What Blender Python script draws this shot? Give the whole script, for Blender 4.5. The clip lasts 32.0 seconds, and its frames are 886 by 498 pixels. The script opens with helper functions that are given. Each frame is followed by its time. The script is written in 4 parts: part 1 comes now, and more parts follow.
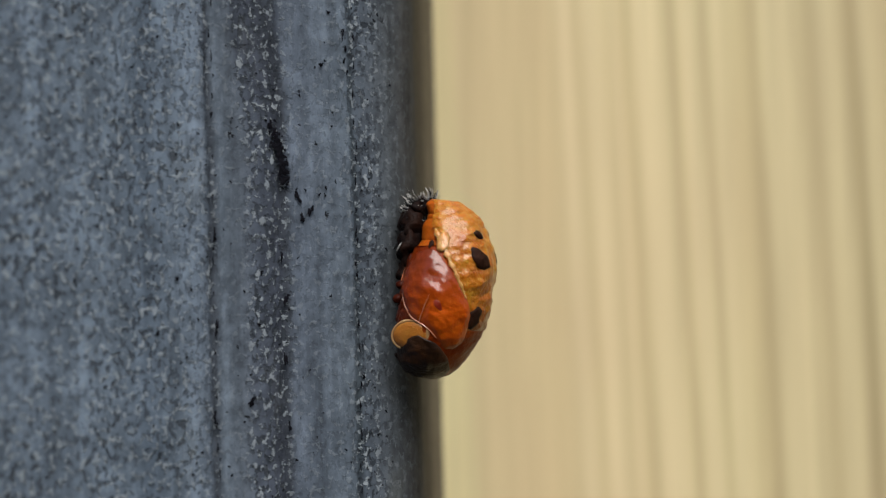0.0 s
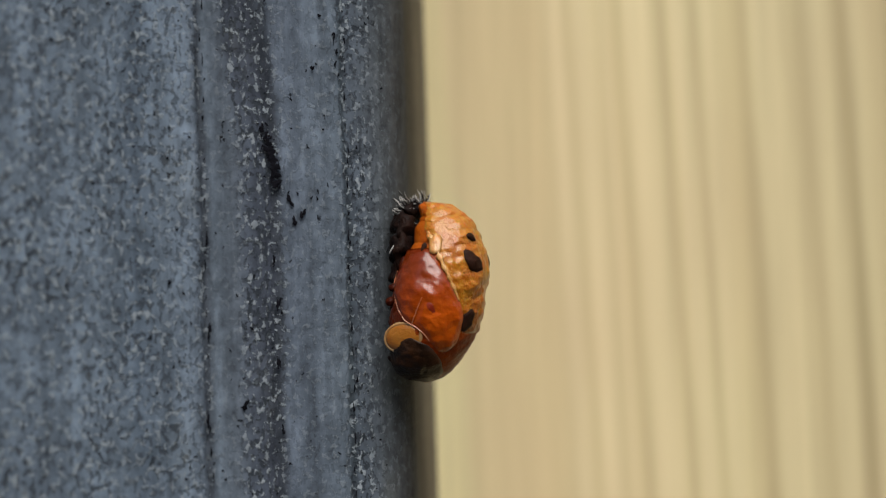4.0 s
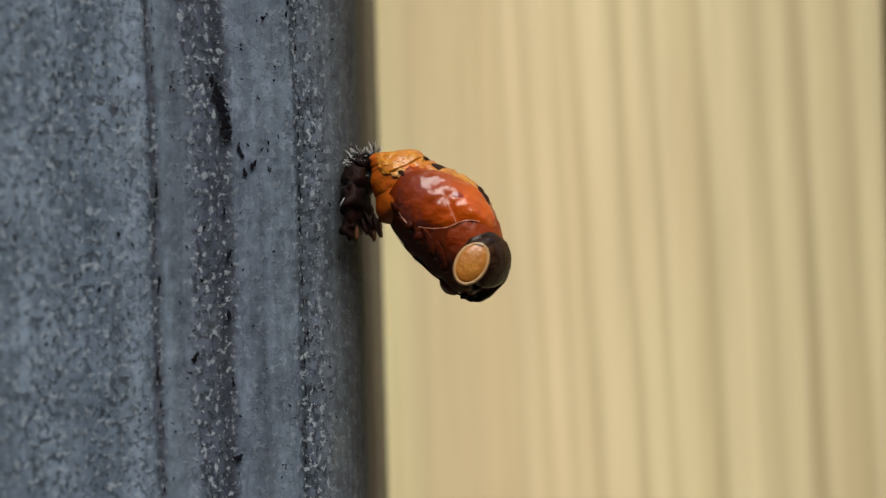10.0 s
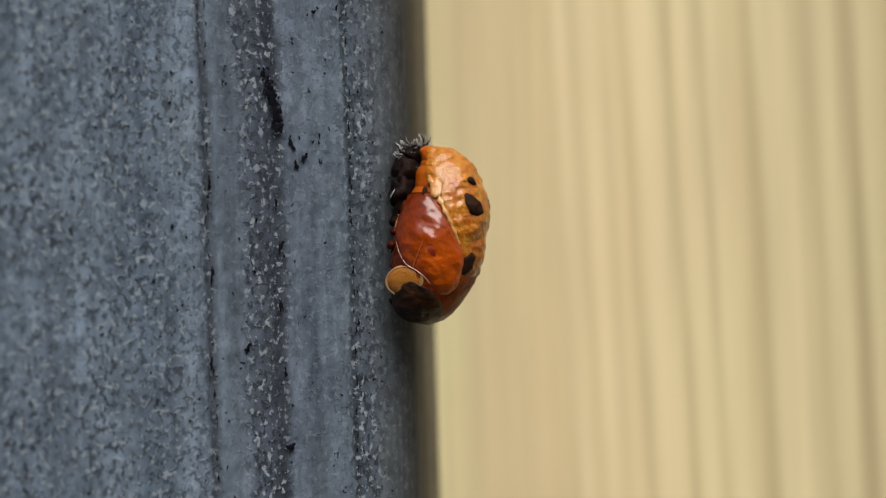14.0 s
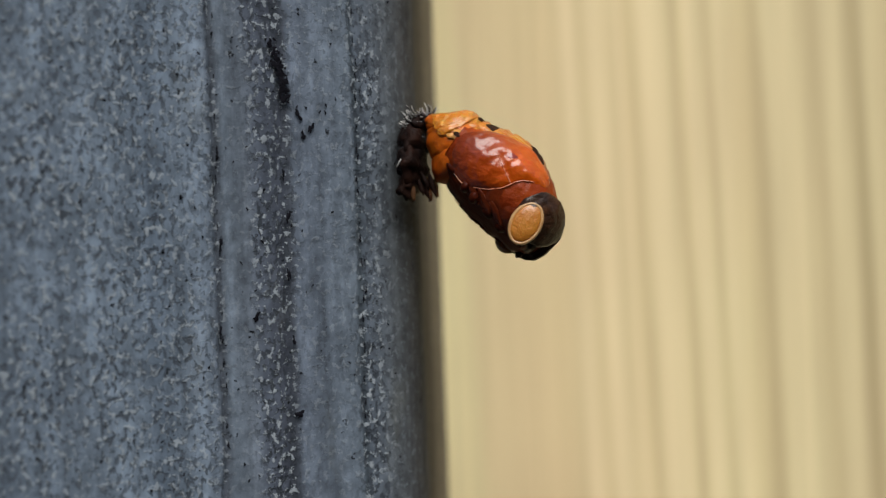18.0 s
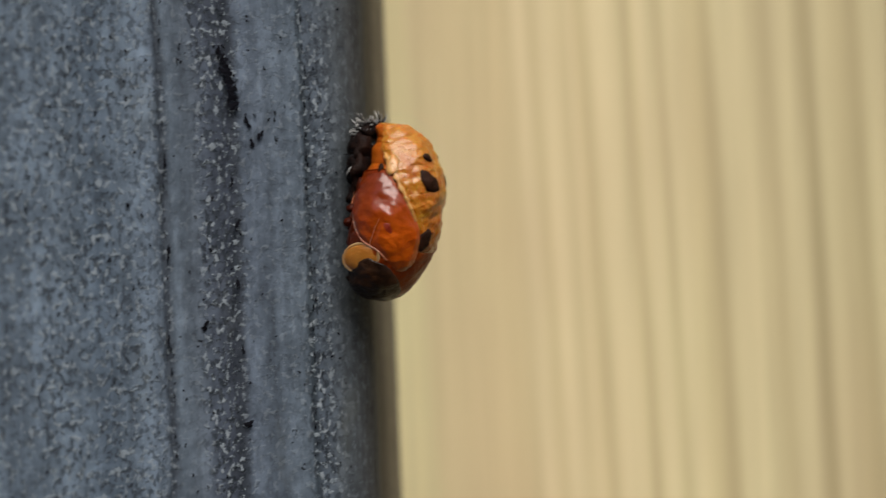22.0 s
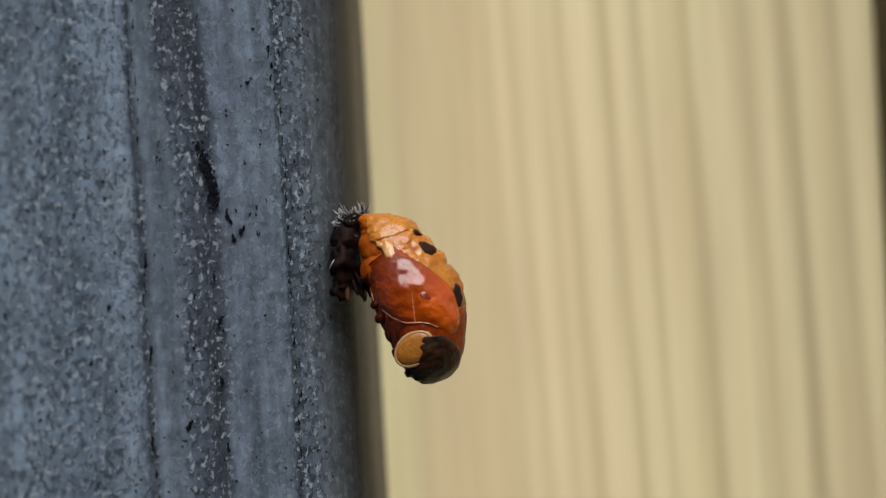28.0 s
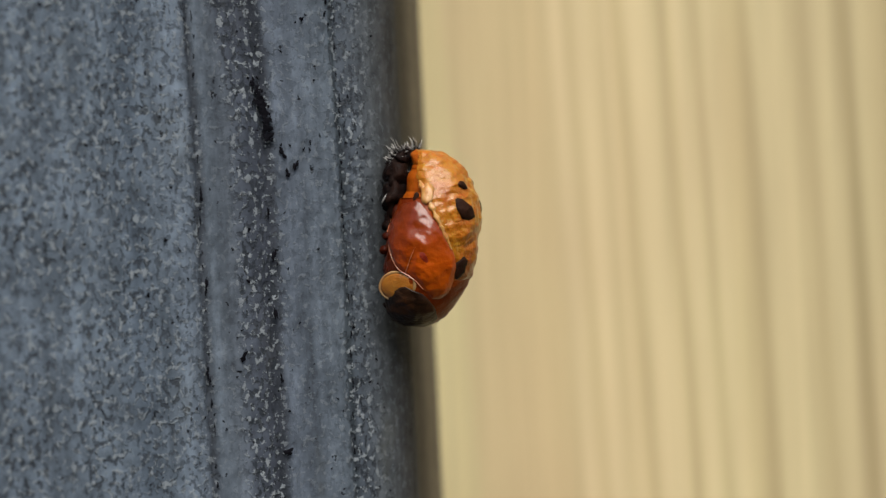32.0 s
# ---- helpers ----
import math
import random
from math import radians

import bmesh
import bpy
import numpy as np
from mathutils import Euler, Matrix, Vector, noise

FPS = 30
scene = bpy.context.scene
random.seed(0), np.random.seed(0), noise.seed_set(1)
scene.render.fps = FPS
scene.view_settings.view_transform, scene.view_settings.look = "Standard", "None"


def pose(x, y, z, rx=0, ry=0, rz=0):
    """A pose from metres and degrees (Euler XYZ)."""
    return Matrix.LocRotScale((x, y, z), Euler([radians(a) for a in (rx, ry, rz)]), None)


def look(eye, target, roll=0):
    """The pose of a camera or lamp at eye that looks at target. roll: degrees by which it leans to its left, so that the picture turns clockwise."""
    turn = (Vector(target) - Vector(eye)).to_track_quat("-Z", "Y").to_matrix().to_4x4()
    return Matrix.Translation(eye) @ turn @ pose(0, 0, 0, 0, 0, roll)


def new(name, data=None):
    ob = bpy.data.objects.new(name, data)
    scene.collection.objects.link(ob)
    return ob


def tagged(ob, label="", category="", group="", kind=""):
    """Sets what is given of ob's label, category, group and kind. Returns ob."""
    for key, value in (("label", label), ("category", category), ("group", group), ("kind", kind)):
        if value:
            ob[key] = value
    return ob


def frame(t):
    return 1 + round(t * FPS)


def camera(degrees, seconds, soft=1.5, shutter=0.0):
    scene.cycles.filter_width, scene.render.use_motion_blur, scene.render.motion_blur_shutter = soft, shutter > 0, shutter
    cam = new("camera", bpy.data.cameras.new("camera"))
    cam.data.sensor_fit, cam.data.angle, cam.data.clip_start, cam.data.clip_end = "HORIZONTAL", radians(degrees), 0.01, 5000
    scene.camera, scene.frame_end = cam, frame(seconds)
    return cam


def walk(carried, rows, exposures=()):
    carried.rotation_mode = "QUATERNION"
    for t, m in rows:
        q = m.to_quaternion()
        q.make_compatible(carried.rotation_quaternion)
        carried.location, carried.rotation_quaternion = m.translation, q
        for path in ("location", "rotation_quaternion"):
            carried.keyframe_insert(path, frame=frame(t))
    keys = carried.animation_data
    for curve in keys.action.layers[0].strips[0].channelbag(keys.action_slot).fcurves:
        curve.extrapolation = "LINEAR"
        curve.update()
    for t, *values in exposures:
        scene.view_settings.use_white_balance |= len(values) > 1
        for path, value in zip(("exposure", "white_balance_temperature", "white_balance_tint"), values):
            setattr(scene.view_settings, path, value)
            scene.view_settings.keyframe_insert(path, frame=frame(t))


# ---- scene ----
# Units below are millimetres unless a name says otherwise; MM turns them into metres.
MM = 0.001

# ---- camera ----
cam = camera(28, 32.0, soft=1.2, shutter=0.5)
cam.data.dof.use_dof = True
cam.data.dof.focus_distance = 0.0562
cam.data.dof.aperture_fstop = 48.0
PATH = [
    (0, pose(0.00070, -0.05853, -0.00383, 91.940, 1.343, 0.069)),
    (0.2, pose(0.00068, -0.05854, -0.00384, 91.955, 1.538, -0.126)),
    (0.5, pose(0.00065, -0.05855, -0.00384, 92.507, 1.832, -0.417)),
    (0.7, pose(0.00065, -0.05857, -0.00388, 92.228, 1.776, -1.086)),
    (1, pose(0.00065, -0.05859, -0.00394, 92.410, 1.691, -1.014)),
    (1.2, pose(0.00065, -0.05857, -0.00396, 92.198, 1.581, -1.326)),
    (1.5, pose(0.00065, -0.05853, -0.00400, 92.593, 1.414, -0.860)),
    (1.7, pose(0.00066, -0.05862, -0.00408, 92.331, 1.396, -0.666)),
    (2, pose(0.00066, -0.05875, -0.00421, 92.363, 1.368, -0.794)),
    (2.2, pose(0.00067, -0.05862, -0.00422, 92.464, 1.412, -0.852)),
    (2.5, pose(0.00067, -0.05842, -0.00423, 91.984, 1.477, -1.097)),
    (2.7, pose(0.00067, -0.05848, -0.00424, 91.895, 1.543, -1.041)),
    (3, pose(0.00067, -0.05857, -0.00425, 92.018, 1.642, -0.596)),
    (3.2, pose(0.00068, -0.05852, -0.00422, 91.644, 1.676, -0.736)),
    (3.5, pose(0.00069, -0.05844, -0.00416, 92.263, 1.727, -0.423)),
    (5.5, pose(0.00076, -0.05869, -0.00396, 92.307, 1.739, 0.192)),
    (5.7, pose(0.00078, -0.05871, -0.00393, 92.268, 1.736, 0.353)),
    (6, pose(0.00080, -0.05874, -0.00388, 92.269, 1.732, 0.145)),
    (6.2, pose(0.00083, -0.05876, -0.00383, 91.989, 1.686, -0.058)),
    (6.5, pose(0.00087, -0.05880, -0.00375, 91.809, 1.618, 0.111)),
    (6.7, pose(0.00090, -0.05884, -0.00365, 91.693, 1.726, 0.170)),
    (7, pose(0.00095, -0.05890, -0.00349, 91.514, 1.888, 0.111)),
    (7.2, pose(0.00091, -0.05890, -0.00354, 91.533, 1.890, -0.123)),
    (7.5, pose(0.00086, -0.05889, -0.00360, 91.872, 1.892, 0.585)),
    (7.7, pose(0.00082, -0.05916, -0.00371, 91.123, 1.782, 0.979)),
    (8, pose(0.00077, -0.05955, -0.00389, 90.554, 1.618, 1.405)),
    (8.2, pose(0.00074, -0.05964, -0.00396, 90.333, 1.671, 1.654)),
    (8.5, pose(0.00069, -0.05977, -0.00406, 90.390, 1.750, 1.418)),
    (8.7, pose(0.00067, -0.05949, -0.00404, 89.565, 1.620, 0.458)),
    (9, pose(0.00064, -0.05908, -0.00400, 90.431, 1.425, 0.144)),
    (9.2, pose(0.00062, -0.05888, -0.00398, 90.740, 1.441, -0.302)),
    (9.5, pose(0.00059, -0.05857, -0.00395, 90.832, 1.466, -1.036)),
    (9.7, pose(0.00057, -0.05848, -0.00395, 90.364, 1.496, -1.380)),
    (10, pose(0.00055, -0.05834, -0.00396, 90.576, 1.541, -1.892)),
    (10.2, pose(0.00054, -0.05841, -0.00396, 90.169, 1.513, -1.967)),
    (10.5, pose(0.00052, -0.05851, -0.00397, 90.106, 1.470, -1.246)),
    (10.7, pose(0.00051, -0.05857, -0.00398, 89.925, 1.635, -1.132)),
    (11, pose(0.00050, -0.05866, -0.00399, 90.003, 1.883, -0.953)),
    (11.2, pose(0.00051, -0.05868, -0.00396, 89.685, 1.785, -1.208)),
    (11.5, pose(0.00052, -0.05871, -0.00392, 89.896, 1.639, -0.734)),
    (11.7, pose(0.00053, -0.05876, -0.00391, 89.411, 1.621, -0.879)),
    (12, pose(0.00054, -0.05885, -0.00388, 89.593, 1.595, -0.341)),
    (12.2, pose(0.00056, -0.05891, -0.00386, 89.374, 1.546, -0.200)),
    (12.5, pose(0.00057, -0.05899, -0.00382, 89.422, 1.472, -0.008)),
    (12.7, pose(0.00057, -0.05901, -0.00380, 89.649, 1.509, 0.328)),
    (13, pose(0.00057, -0.05904, -0.00377, 89.523, 1.565, 0.201)),
    (13.2, pose(0.00058, -0.05908, -0.00377, 89.864, 1.629, 0.478)),
    (13.5, pose(0.00059, -0.05915, -0.00377, 89.617, 1.726, 0.223)),
    (13.7, pose(0.00061, -0.05903, -0.00373, 89.729, 1.716, -0.008)),
    (14, pose(0.00063, -0.05886, -0.00365, 90.010, 1.701, -0.207)),
    (14.2, pose(0.00062, -0.05880, -0.00362, 90.068, 1.725, -0.247)),
    (14.5, pose(0.00062, -0.05870, -0.00358, 89.865, 1.761, -0.780)),
    (16.5, pose(0.00063, -0.05924, -0.00346, 89.248, 1.882, 0.083)),
    (16.7, pose(0.00063, -0.05926, -0.00346, 89.106, 1.946, 0.073)),
    (17, pose(0.00063, -0.05929, -0.00347, 89.206, 2.043, 0.016)),
    (17.2, pose(0.00063, -0.05929, -0.00343, 88.922, 1.967, -0.161)),
    (17.5, pose(0.00064, -0.05930, -0.00338, 88.602, 1.853, -0.199)),
    (17.7, pose(0.00066, -0.05932, -0.00333, 88.658, 1.904, -0.116)),
    (18, pose(0.00070, -0.05936, -0.00326, 88.614, 1.981, 0.049)),
    (18.2, pose(0.00073, -0.05948, -0.00321, 88.385, 1.930, 0.589)),
    (18.5, pose(0.00078, -0.05966, -0.00314, 88.279, 1.853, 0.606)),
    (18.7, pose(0.00079, -0.05976, -0.00324, 87.912, 1.906, 0.702)),
    (19, pose(0.00082, -0.05990, -0.00339, 87.639, 1.986, 0.976)),
    (19.2, pose(0.00090, -0.05994, -0.00341, 87.788, 1.889, 1.002)),
    (19.5, pose(0.00103, -0.05999, -0.00344, 87.815, 1.744, 1.124)),
    (19.7, pose(0.00107, -0.06006, -0.00353, 87.939, 1.657, 1.260)),
    (20, pose(0.00114, -0.06016, -0.00367, 86.805, 1.527, 1.184)),
    (20.2, pose(0.00112, -0.05993, -0.00374, 86.343, 1.460, 0.276)),
    (20.4, pose(0.00109, -0.05970, -0.00381, 86.422, 1.393, -0.267)),
    (20.5, pose(0.00108, -0.05958, -0.00384, 86.770, 1.359, -0.263)),
    (20.7, pose(0.00105, -0.05944, -0.00393, 86.673, 1.363, -0.292)),
    (21, pose(0.00099, -0.05922, -0.00406, 86.038, 1.368, -1.345)),
    (21.5, pose(0.00100, -0.05905, -0.00403, 86.528, 1.250, -1.604)),
    (21.7, pose(0.00100, -0.05904, -0.00390, 87.904, 1.599, -1.316)),
    (21.8, pose(0.00099, -0.05903, -0.00384, 88.755, 1.773, -0.851)),
    (21.9, pose(0.00099, -0.05902, -0.00378, 88.855, 1.948, -0.901)),
    (22, pose(0.00099, -0.05902, -0.00372, 89.281, 2.122, -1.243)),
    (22.1, pose(0.00098, -0.05897, -0.00365, 89.150, 2.099, -1.554)),
    (22.2, pose(0.00097, -0.05892, -0.00359, 89.652, 2.075, -1.690)),
    (22.5, pose(0.00095, -0.05877, -0.00341, 90.395, 2.004, -1.085)),
    (22.7, pose(0.00092, -0.05875, -0.00330, 89.400, 1.932, -1.004)),
    (23, pose(0.00088, -0.05872, -0.00314, 89.785, 1.823, -1.081)),
    (23.2, pose(0.00088, -0.05871, -0.00301, 89.869, 1.889, -1.251)),
    (23.5, pose(0.00089, -0.05868, -0.00282, 90.065, 1.987, -0.983)),
    (23.7, pose(0.00091, -0.05871, -0.00270, 89.983, 2.078, -0.727)),
    (24, pose(0.00093, -0.05875, -0.00252, 90.090, 2.215, -0.907)),
    (24.2, pose(0.00095, -0.05870, -0.00247, 89.617, 2.248, -1.193)),
    (24.5, pose(0.00097, -0.05862, -0.00239, 89.779, 2.297, -1.454)),
    (26.5, pose(0.00117, -0.05845, -0.00174, 89.515, 3.076, -1.509)),
    (26.7, pose(0.00121, -0.05844, -0.00166, 89.569, 3.077, -1.356)),
    (27, pose(0.00126, -0.05842, -0.00154, 89.460, 3.079, -1.631)),
    (27.2, pose(0.00128, -0.05839, -0.00144, 89.776, 3.181, -1.543)),
    (27.5, pose(0.00130, -0.05836, -0.00129, 90.136, 3.335, -1.643)),
    (27.7, pose(0.00130, -0.05840, -0.00121, 90.197, 3.253, -1.589)),
    (28, pose(0.00129, -0.05847, -0.00109, 89.523, 3.130, -1.575)),
    (28.2, pose(0.00127, -0.05853, -0.00106, 89.377, 3.186, -1.224)),
    (28.5, pose(0.00124, -0.05862, -0.00102, 89.117, 3.270, -1.098)),
    (28.7, pose(0.00127, -0.05868, -0.00097, 89.316, 3.303, -1.114)),
    (29, pose(0.00132, -0.05877, -0.00090, 89.324, 3.353, -0.597)),
    (29.2, pose(0.00136, -0.05894, -0.00088, 89.205, 3.269, -0.020)),
    (29.5, pose(0.00142, -0.05918, -0.00083, 88.435, 3.143, 0.208)),
    (29.7, pose(0.00145, -0.05920, -0.00081, 88.201, 3.112, 0.314)),
    (30, pose(0.00149, -0.05923, -0.00078, 88.282, 3.064, 0.495)),
    (30.2, pose(0.00147, -0.05921, -0.00084, 88.294, 3.168, 0.314)),
    (30.5, pose(0.00143, -0.05918, -0.00093, 88.498, 3.325, 0.088)),
    (30.7, pose(0.00145, -0.05918, -0.00095, 88.292, 3.216, -0.026)),
    (31, pose(0.00146, -0.05920, -0.00097, 87.756, 3.053, -0.177)),
    (31.2, pose(0.00145, -0.05906, -0.00097, 87.781, 2.978, -0.229)),
    (31.5, pose(0.00142, -0.05885, -0.00096, 87.443, 2.866, -0.661)),
    (31.7, pose(0.00143, -0.05898, -0.00092, 87.341, 2.836, -0.275)),
    (32, pose(0.00145, -0.05917, -0.00085, 87.295, 2.792, 0.238)),
]
walk(cam, PATH, [(0.0, 0.86, 6365, 10), (1.0, 0.83, 6495, 10), (3.0, 0.83, 6435, 10), (6.0, 0.85, 6425, 10), (7.0, 0.85, 6395, 10), (8.5, 0.88, 6395, 10), (9.0, 0.98, 6495, 10), (10.0, 0.88, 6535, 10), (11.0, 0.86, 6495, 10), (13.0, 0.88, 6495, 10), (14.4, 0.92, 6455, 10), (17.0, 0.93, 6395, 10), (20.0, 0.96, 6355, 10), (22.0, 0.81, 6485, 10), (23.0, 0.8, 6325, 10), (24.5, 0.84, 6345, 10), (27.0, 0.83, 6305, 10), (28.0, 0.81, 6195, 10), (30.0, 0.86, 6495, 10), (31.0, 0.86, 6625, 10), (32.0, 0.86, 6615, 10)])

# ---- light: a bright, softly veiled sky from above and behind the viewer ----
world = bpy.data.worlds.new("sky")
scene.world = world
world.use_nodes = True
wn = world.node_tree.nodes
sky = wn.new("ShaderNodeTexSky")
sky.sky_type = "NISHITA"
sky.sun_disc = False
SUN_HIGH, SUN_TURN = 54.0, 172.0
sky.sun_elevation, sky.sun_rotation = radians(SUN_HIGH), radians(SUN_TURN)
sky.dust_density = 2.5
world.node_tree.links.new(sky.outputs[0], wn["Background"].inputs[0])
wn["Background"].inputs[1].default_value = 0.075
sun_data = bpy.data.lights.new("sun", "SUN")
sun_data.energy, sun_data.angle, sun_data.color = 3.3, radians(52), (1.0, 0.97, 0.91)
sun = new("sun", sun_data)
sun_dir = Vector((math.sin(radians(SUN_TURN)) * math.cos(radians(SUN_HIGH)),
                  math.cos(radians(SUN_TURN)) * math.cos(radians(SUN_HIGH)), math.sin(radians(SUN_HIGH))))
sun.matrix_world = look(sun_dir * 3, (0, 0, 0))


# ---- material helpers ----
class Mat:
    """A node material with short ways to add nodes."""

    def __init__(self, name):
        self.m = bpy.data.materials.new(name)
        self.m.use_nodes = True
        self.t = self.m.node_tree
        self.b = self.t.nodes["Principled BSDF"]

    def node(self, kind, **values):
        n = self.t.nodes.new(kind)
        for key, value in values.items():
            if key in n.inputs:
                n.inputs[key].default_value = value
            else:
                setattr(n, key, value)
        return n

    def link(self, a, b):
        self.t.links.new(a, b)
        return self

    def set(self, **values):
        for key, value in values.items():
            self.b.inputs[key.replace("_", " ")].default_value = value
        return self

    def coords(self, what="Object", scale=(1, 1, 1), loc=(0, 0, 0)):
        tc, mp = self.node("ShaderNodeTexCoord"), self.node("ShaderNodeMapping")
        mp.inputs["Scale"].default_value, mp.inputs["Location"].default_value = scale, loc
        self.link(tc.outputs[what], mp.inputs[0])
        return mp.outputs[0]

    def noise(self, vec, scale, detail=3.0, rough=0.55, out="Fac"):
        n = self.node("ShaderNodeTexNoise")
        n.inputs["Scale"].default_value, n.inputs["Detail"].default_value, n.inputs["Roughness"].default_value = scale, detail, rough
        self.link(vec, n.inputs["Vector"])
        return n.outputs[out]

    def cells(self, vec, scale, feature="F1", out="Distance", random=1.0):
        n = self.node("ShaderNodeTexVoronoi")
        n.feature = feature
        n.inputs["Scale"].default_value, n.inputs["Randomness"].default_value = scale, random
        self.link(vec, n.inputs["Vector"])
        return n.outputs[out]

    def ramp(self, fac, stops, smooth="LINEAR"):
        n = self.node("ShaderNodeValToRGB")
        n.color_ramp.interpolation = smooth
        el = n.color_ramp.elements
        while len(el) < len(stops):
            el.new(0.5)
        for e, (at, col) in zip(el, stops):
            e.position = at
            e.color = (col, col, col, 1) if isinstance(col, (int, float)) else (*col, 1)
        self.link(fac, n.inputs[0])
        return n.outputs[0]

    def mix(self, fac, a, b, blend="MIX"):
        n = self.node("ShaderNodeMix", data_type="RGBA", blend_type=blend)
        for slot, value in ((0, fac), (6, a), (7, b)):
            if isinstance(value, (int, float)):
                n.inputs[slot].default_value = value if slot == 0 else (value, value, value, 1)
            elif isinstance(value, tuple):
                n.inputs[slot].default_value = (*value, 1)
            else:
                self.link(value, n.inputs[slot])
        return n.outputs[2]

    def math(self, op, a, b=0.0, c=None):
        n = self.node("ShaderNodeMath", operation=op)
        for slot, value in enumerate((a, b, c)):
            if value is None:
                continue
            if isinstance(value, (int, float)):
                n.inputs[slot].default_value = value
            else:
                self.link(value, n.inputs[slot])
        return n.outputs[0]

    def split(self, vec):
        n = self.node("ShaderNodeSeparateXYZ")
        self.link(vec, n.inputs[0])
        return n.outputs

    def bump(self, height, distance, strength=1.0):
        n = self.node("ShaderNodeBump")
        n.inputs["Strength"].default_value, n.inputs["Distance"].default_value = strength, distance
        self.link(height, n.inputs["Height"])
        self.link(n.outputs[0], self.b.inputs["Normal"])
        return self

    def colour(self, out):
        return self.link(out, self.b.inputs["Base Color"])

    def rough(self, out):
        return self.link(out, self.b.inputs["Roughness"])


def span(at, lo, hi):
    return (at - lo) / (hi - lo)


# ---- materials ----
def make_post_paint():
    """Weathered grey paint over vertical grain; UV is millimetres round the post and up it."""
    k = Mat("weathered grey paint")
    uv = k.coords("UV")
    wob = k.noise(k.coords("UV", (0.25, 0.10, 1)), 1.0, 2.0)
    u = k.math("ADD", k.split(uv)[0], k.math("MULTIPLY", k.math("SUBTRACT", wob, 0.5), 0.55))
    # the flaked stripe wanders aside higher up
    climb = k.ramp(k.math("DIVIDE", k.split(uv)[1], 10.0), [(0.12, 0.0), (0.65, 1.0)], "EASE")
    near = k.math("DIVIDE", k.math("ADD", k.split(uv)[0], 7.2), 0.95)
    near = k.math("EXPONENT", k.math("MULTIPLY", k.math("MULTIPLY", near, near), -1.0))
    u = k.math("ADD", u, k.math("MULTIPLY", k.math("MULTIPLY", climb, near), 0.8))
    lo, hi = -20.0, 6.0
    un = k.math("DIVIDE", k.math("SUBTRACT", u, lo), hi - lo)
    # broad tone along the width; from -2.2 on the corner's shade is painted in
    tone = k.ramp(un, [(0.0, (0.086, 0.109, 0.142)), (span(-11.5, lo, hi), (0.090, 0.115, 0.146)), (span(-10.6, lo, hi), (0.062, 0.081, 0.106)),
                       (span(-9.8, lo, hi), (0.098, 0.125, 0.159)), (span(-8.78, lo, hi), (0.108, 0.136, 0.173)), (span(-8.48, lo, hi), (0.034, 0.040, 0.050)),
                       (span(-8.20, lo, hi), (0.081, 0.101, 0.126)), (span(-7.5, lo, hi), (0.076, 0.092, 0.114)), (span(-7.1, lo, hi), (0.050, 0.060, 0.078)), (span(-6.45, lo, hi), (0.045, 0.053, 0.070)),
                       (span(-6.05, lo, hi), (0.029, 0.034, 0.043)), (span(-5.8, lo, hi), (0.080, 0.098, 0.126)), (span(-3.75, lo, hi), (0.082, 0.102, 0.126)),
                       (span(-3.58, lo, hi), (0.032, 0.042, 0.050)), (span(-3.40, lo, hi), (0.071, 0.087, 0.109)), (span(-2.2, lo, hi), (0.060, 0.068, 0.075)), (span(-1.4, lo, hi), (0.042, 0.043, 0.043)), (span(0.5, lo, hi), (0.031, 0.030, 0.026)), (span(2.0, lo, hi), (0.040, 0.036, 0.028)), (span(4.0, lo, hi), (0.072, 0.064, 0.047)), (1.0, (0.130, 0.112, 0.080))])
    streak = k.ramp(k.noise(k.coords("UV", (1.6, 0.05, 1)), 1.0, 4.0, 0.6), [(0.3, 0.66), (0.7, 1.25)])
    blotch = k.ramp(k.noise(k.coords("UV", (0.9, 0.45, 1)), 1.0, 5.0, 0.65), [(0.3, 0.70), (0.72, 1.30)])
    mottle = k.ramp(k.noise(k.coords("UV", (1.0, 0.8, 1), (2, 17, 0)), 2.3, 3.0, 0.6), [(0.34, 0.80), (0.66, 1.20)])
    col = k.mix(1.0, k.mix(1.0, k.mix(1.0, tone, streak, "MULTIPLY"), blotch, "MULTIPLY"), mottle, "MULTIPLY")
    # how rough and flaked each strip is
    flaky = k.ramp(un, [(0.0, 0.72), (span(-9.6, lo, hi), 0.70), (span(-8.8, lo, hi), 0.55), (span(-8.5, lo, hi), 0.85), (span(-8.25, lo, hi), 0.18), (span(-7.5, lo, hi), 0.24),
                        (span(-7.15, lo, hi), 1.0), (span(-6.2, lo, hi), 1.0), (span(-5.85, lo, hi), 0.40), (span(-5.6, lo, hi), 0.26), (span(-4.2, lo, hi), 0.28), (span(-3.8, lo, hi), 0.45),
                        (span(-3.55, lo, hi), 1.0), (span(-2.9, lo, hi), 0.80), (span(-2.3, lo, hi), 0.34), (span(-1.4, lo, hi), 0.14), (span(0.2, lo, hi), 0.10), (1.0, 0.12)])
    flaky = k.math("MULTIPLY", flaky, k.ramp(k.noise(k.coords("UV", (0.8, 0.3, 1)), 1.0, 3.0), [(0.25, 0.45), (0.7, 1.25)]))
    fine = k.noise(k.coords("UV", (1.0, 0.8, 1)), 4.6, 3.0, 0.66)
    fine2 = k.noise(k.coords("UV", (1.0, 0.62, 1), (31, 7, 0)), 5.2, 3.0, 0.66)
    light = k.math("MULTIPLY", k.ramp(k.math("ADD", fine, k.math("MULTIPLY", flaky, 0.022)), [(0.560, 0.0), (0.605, 1.0)]), flaky)
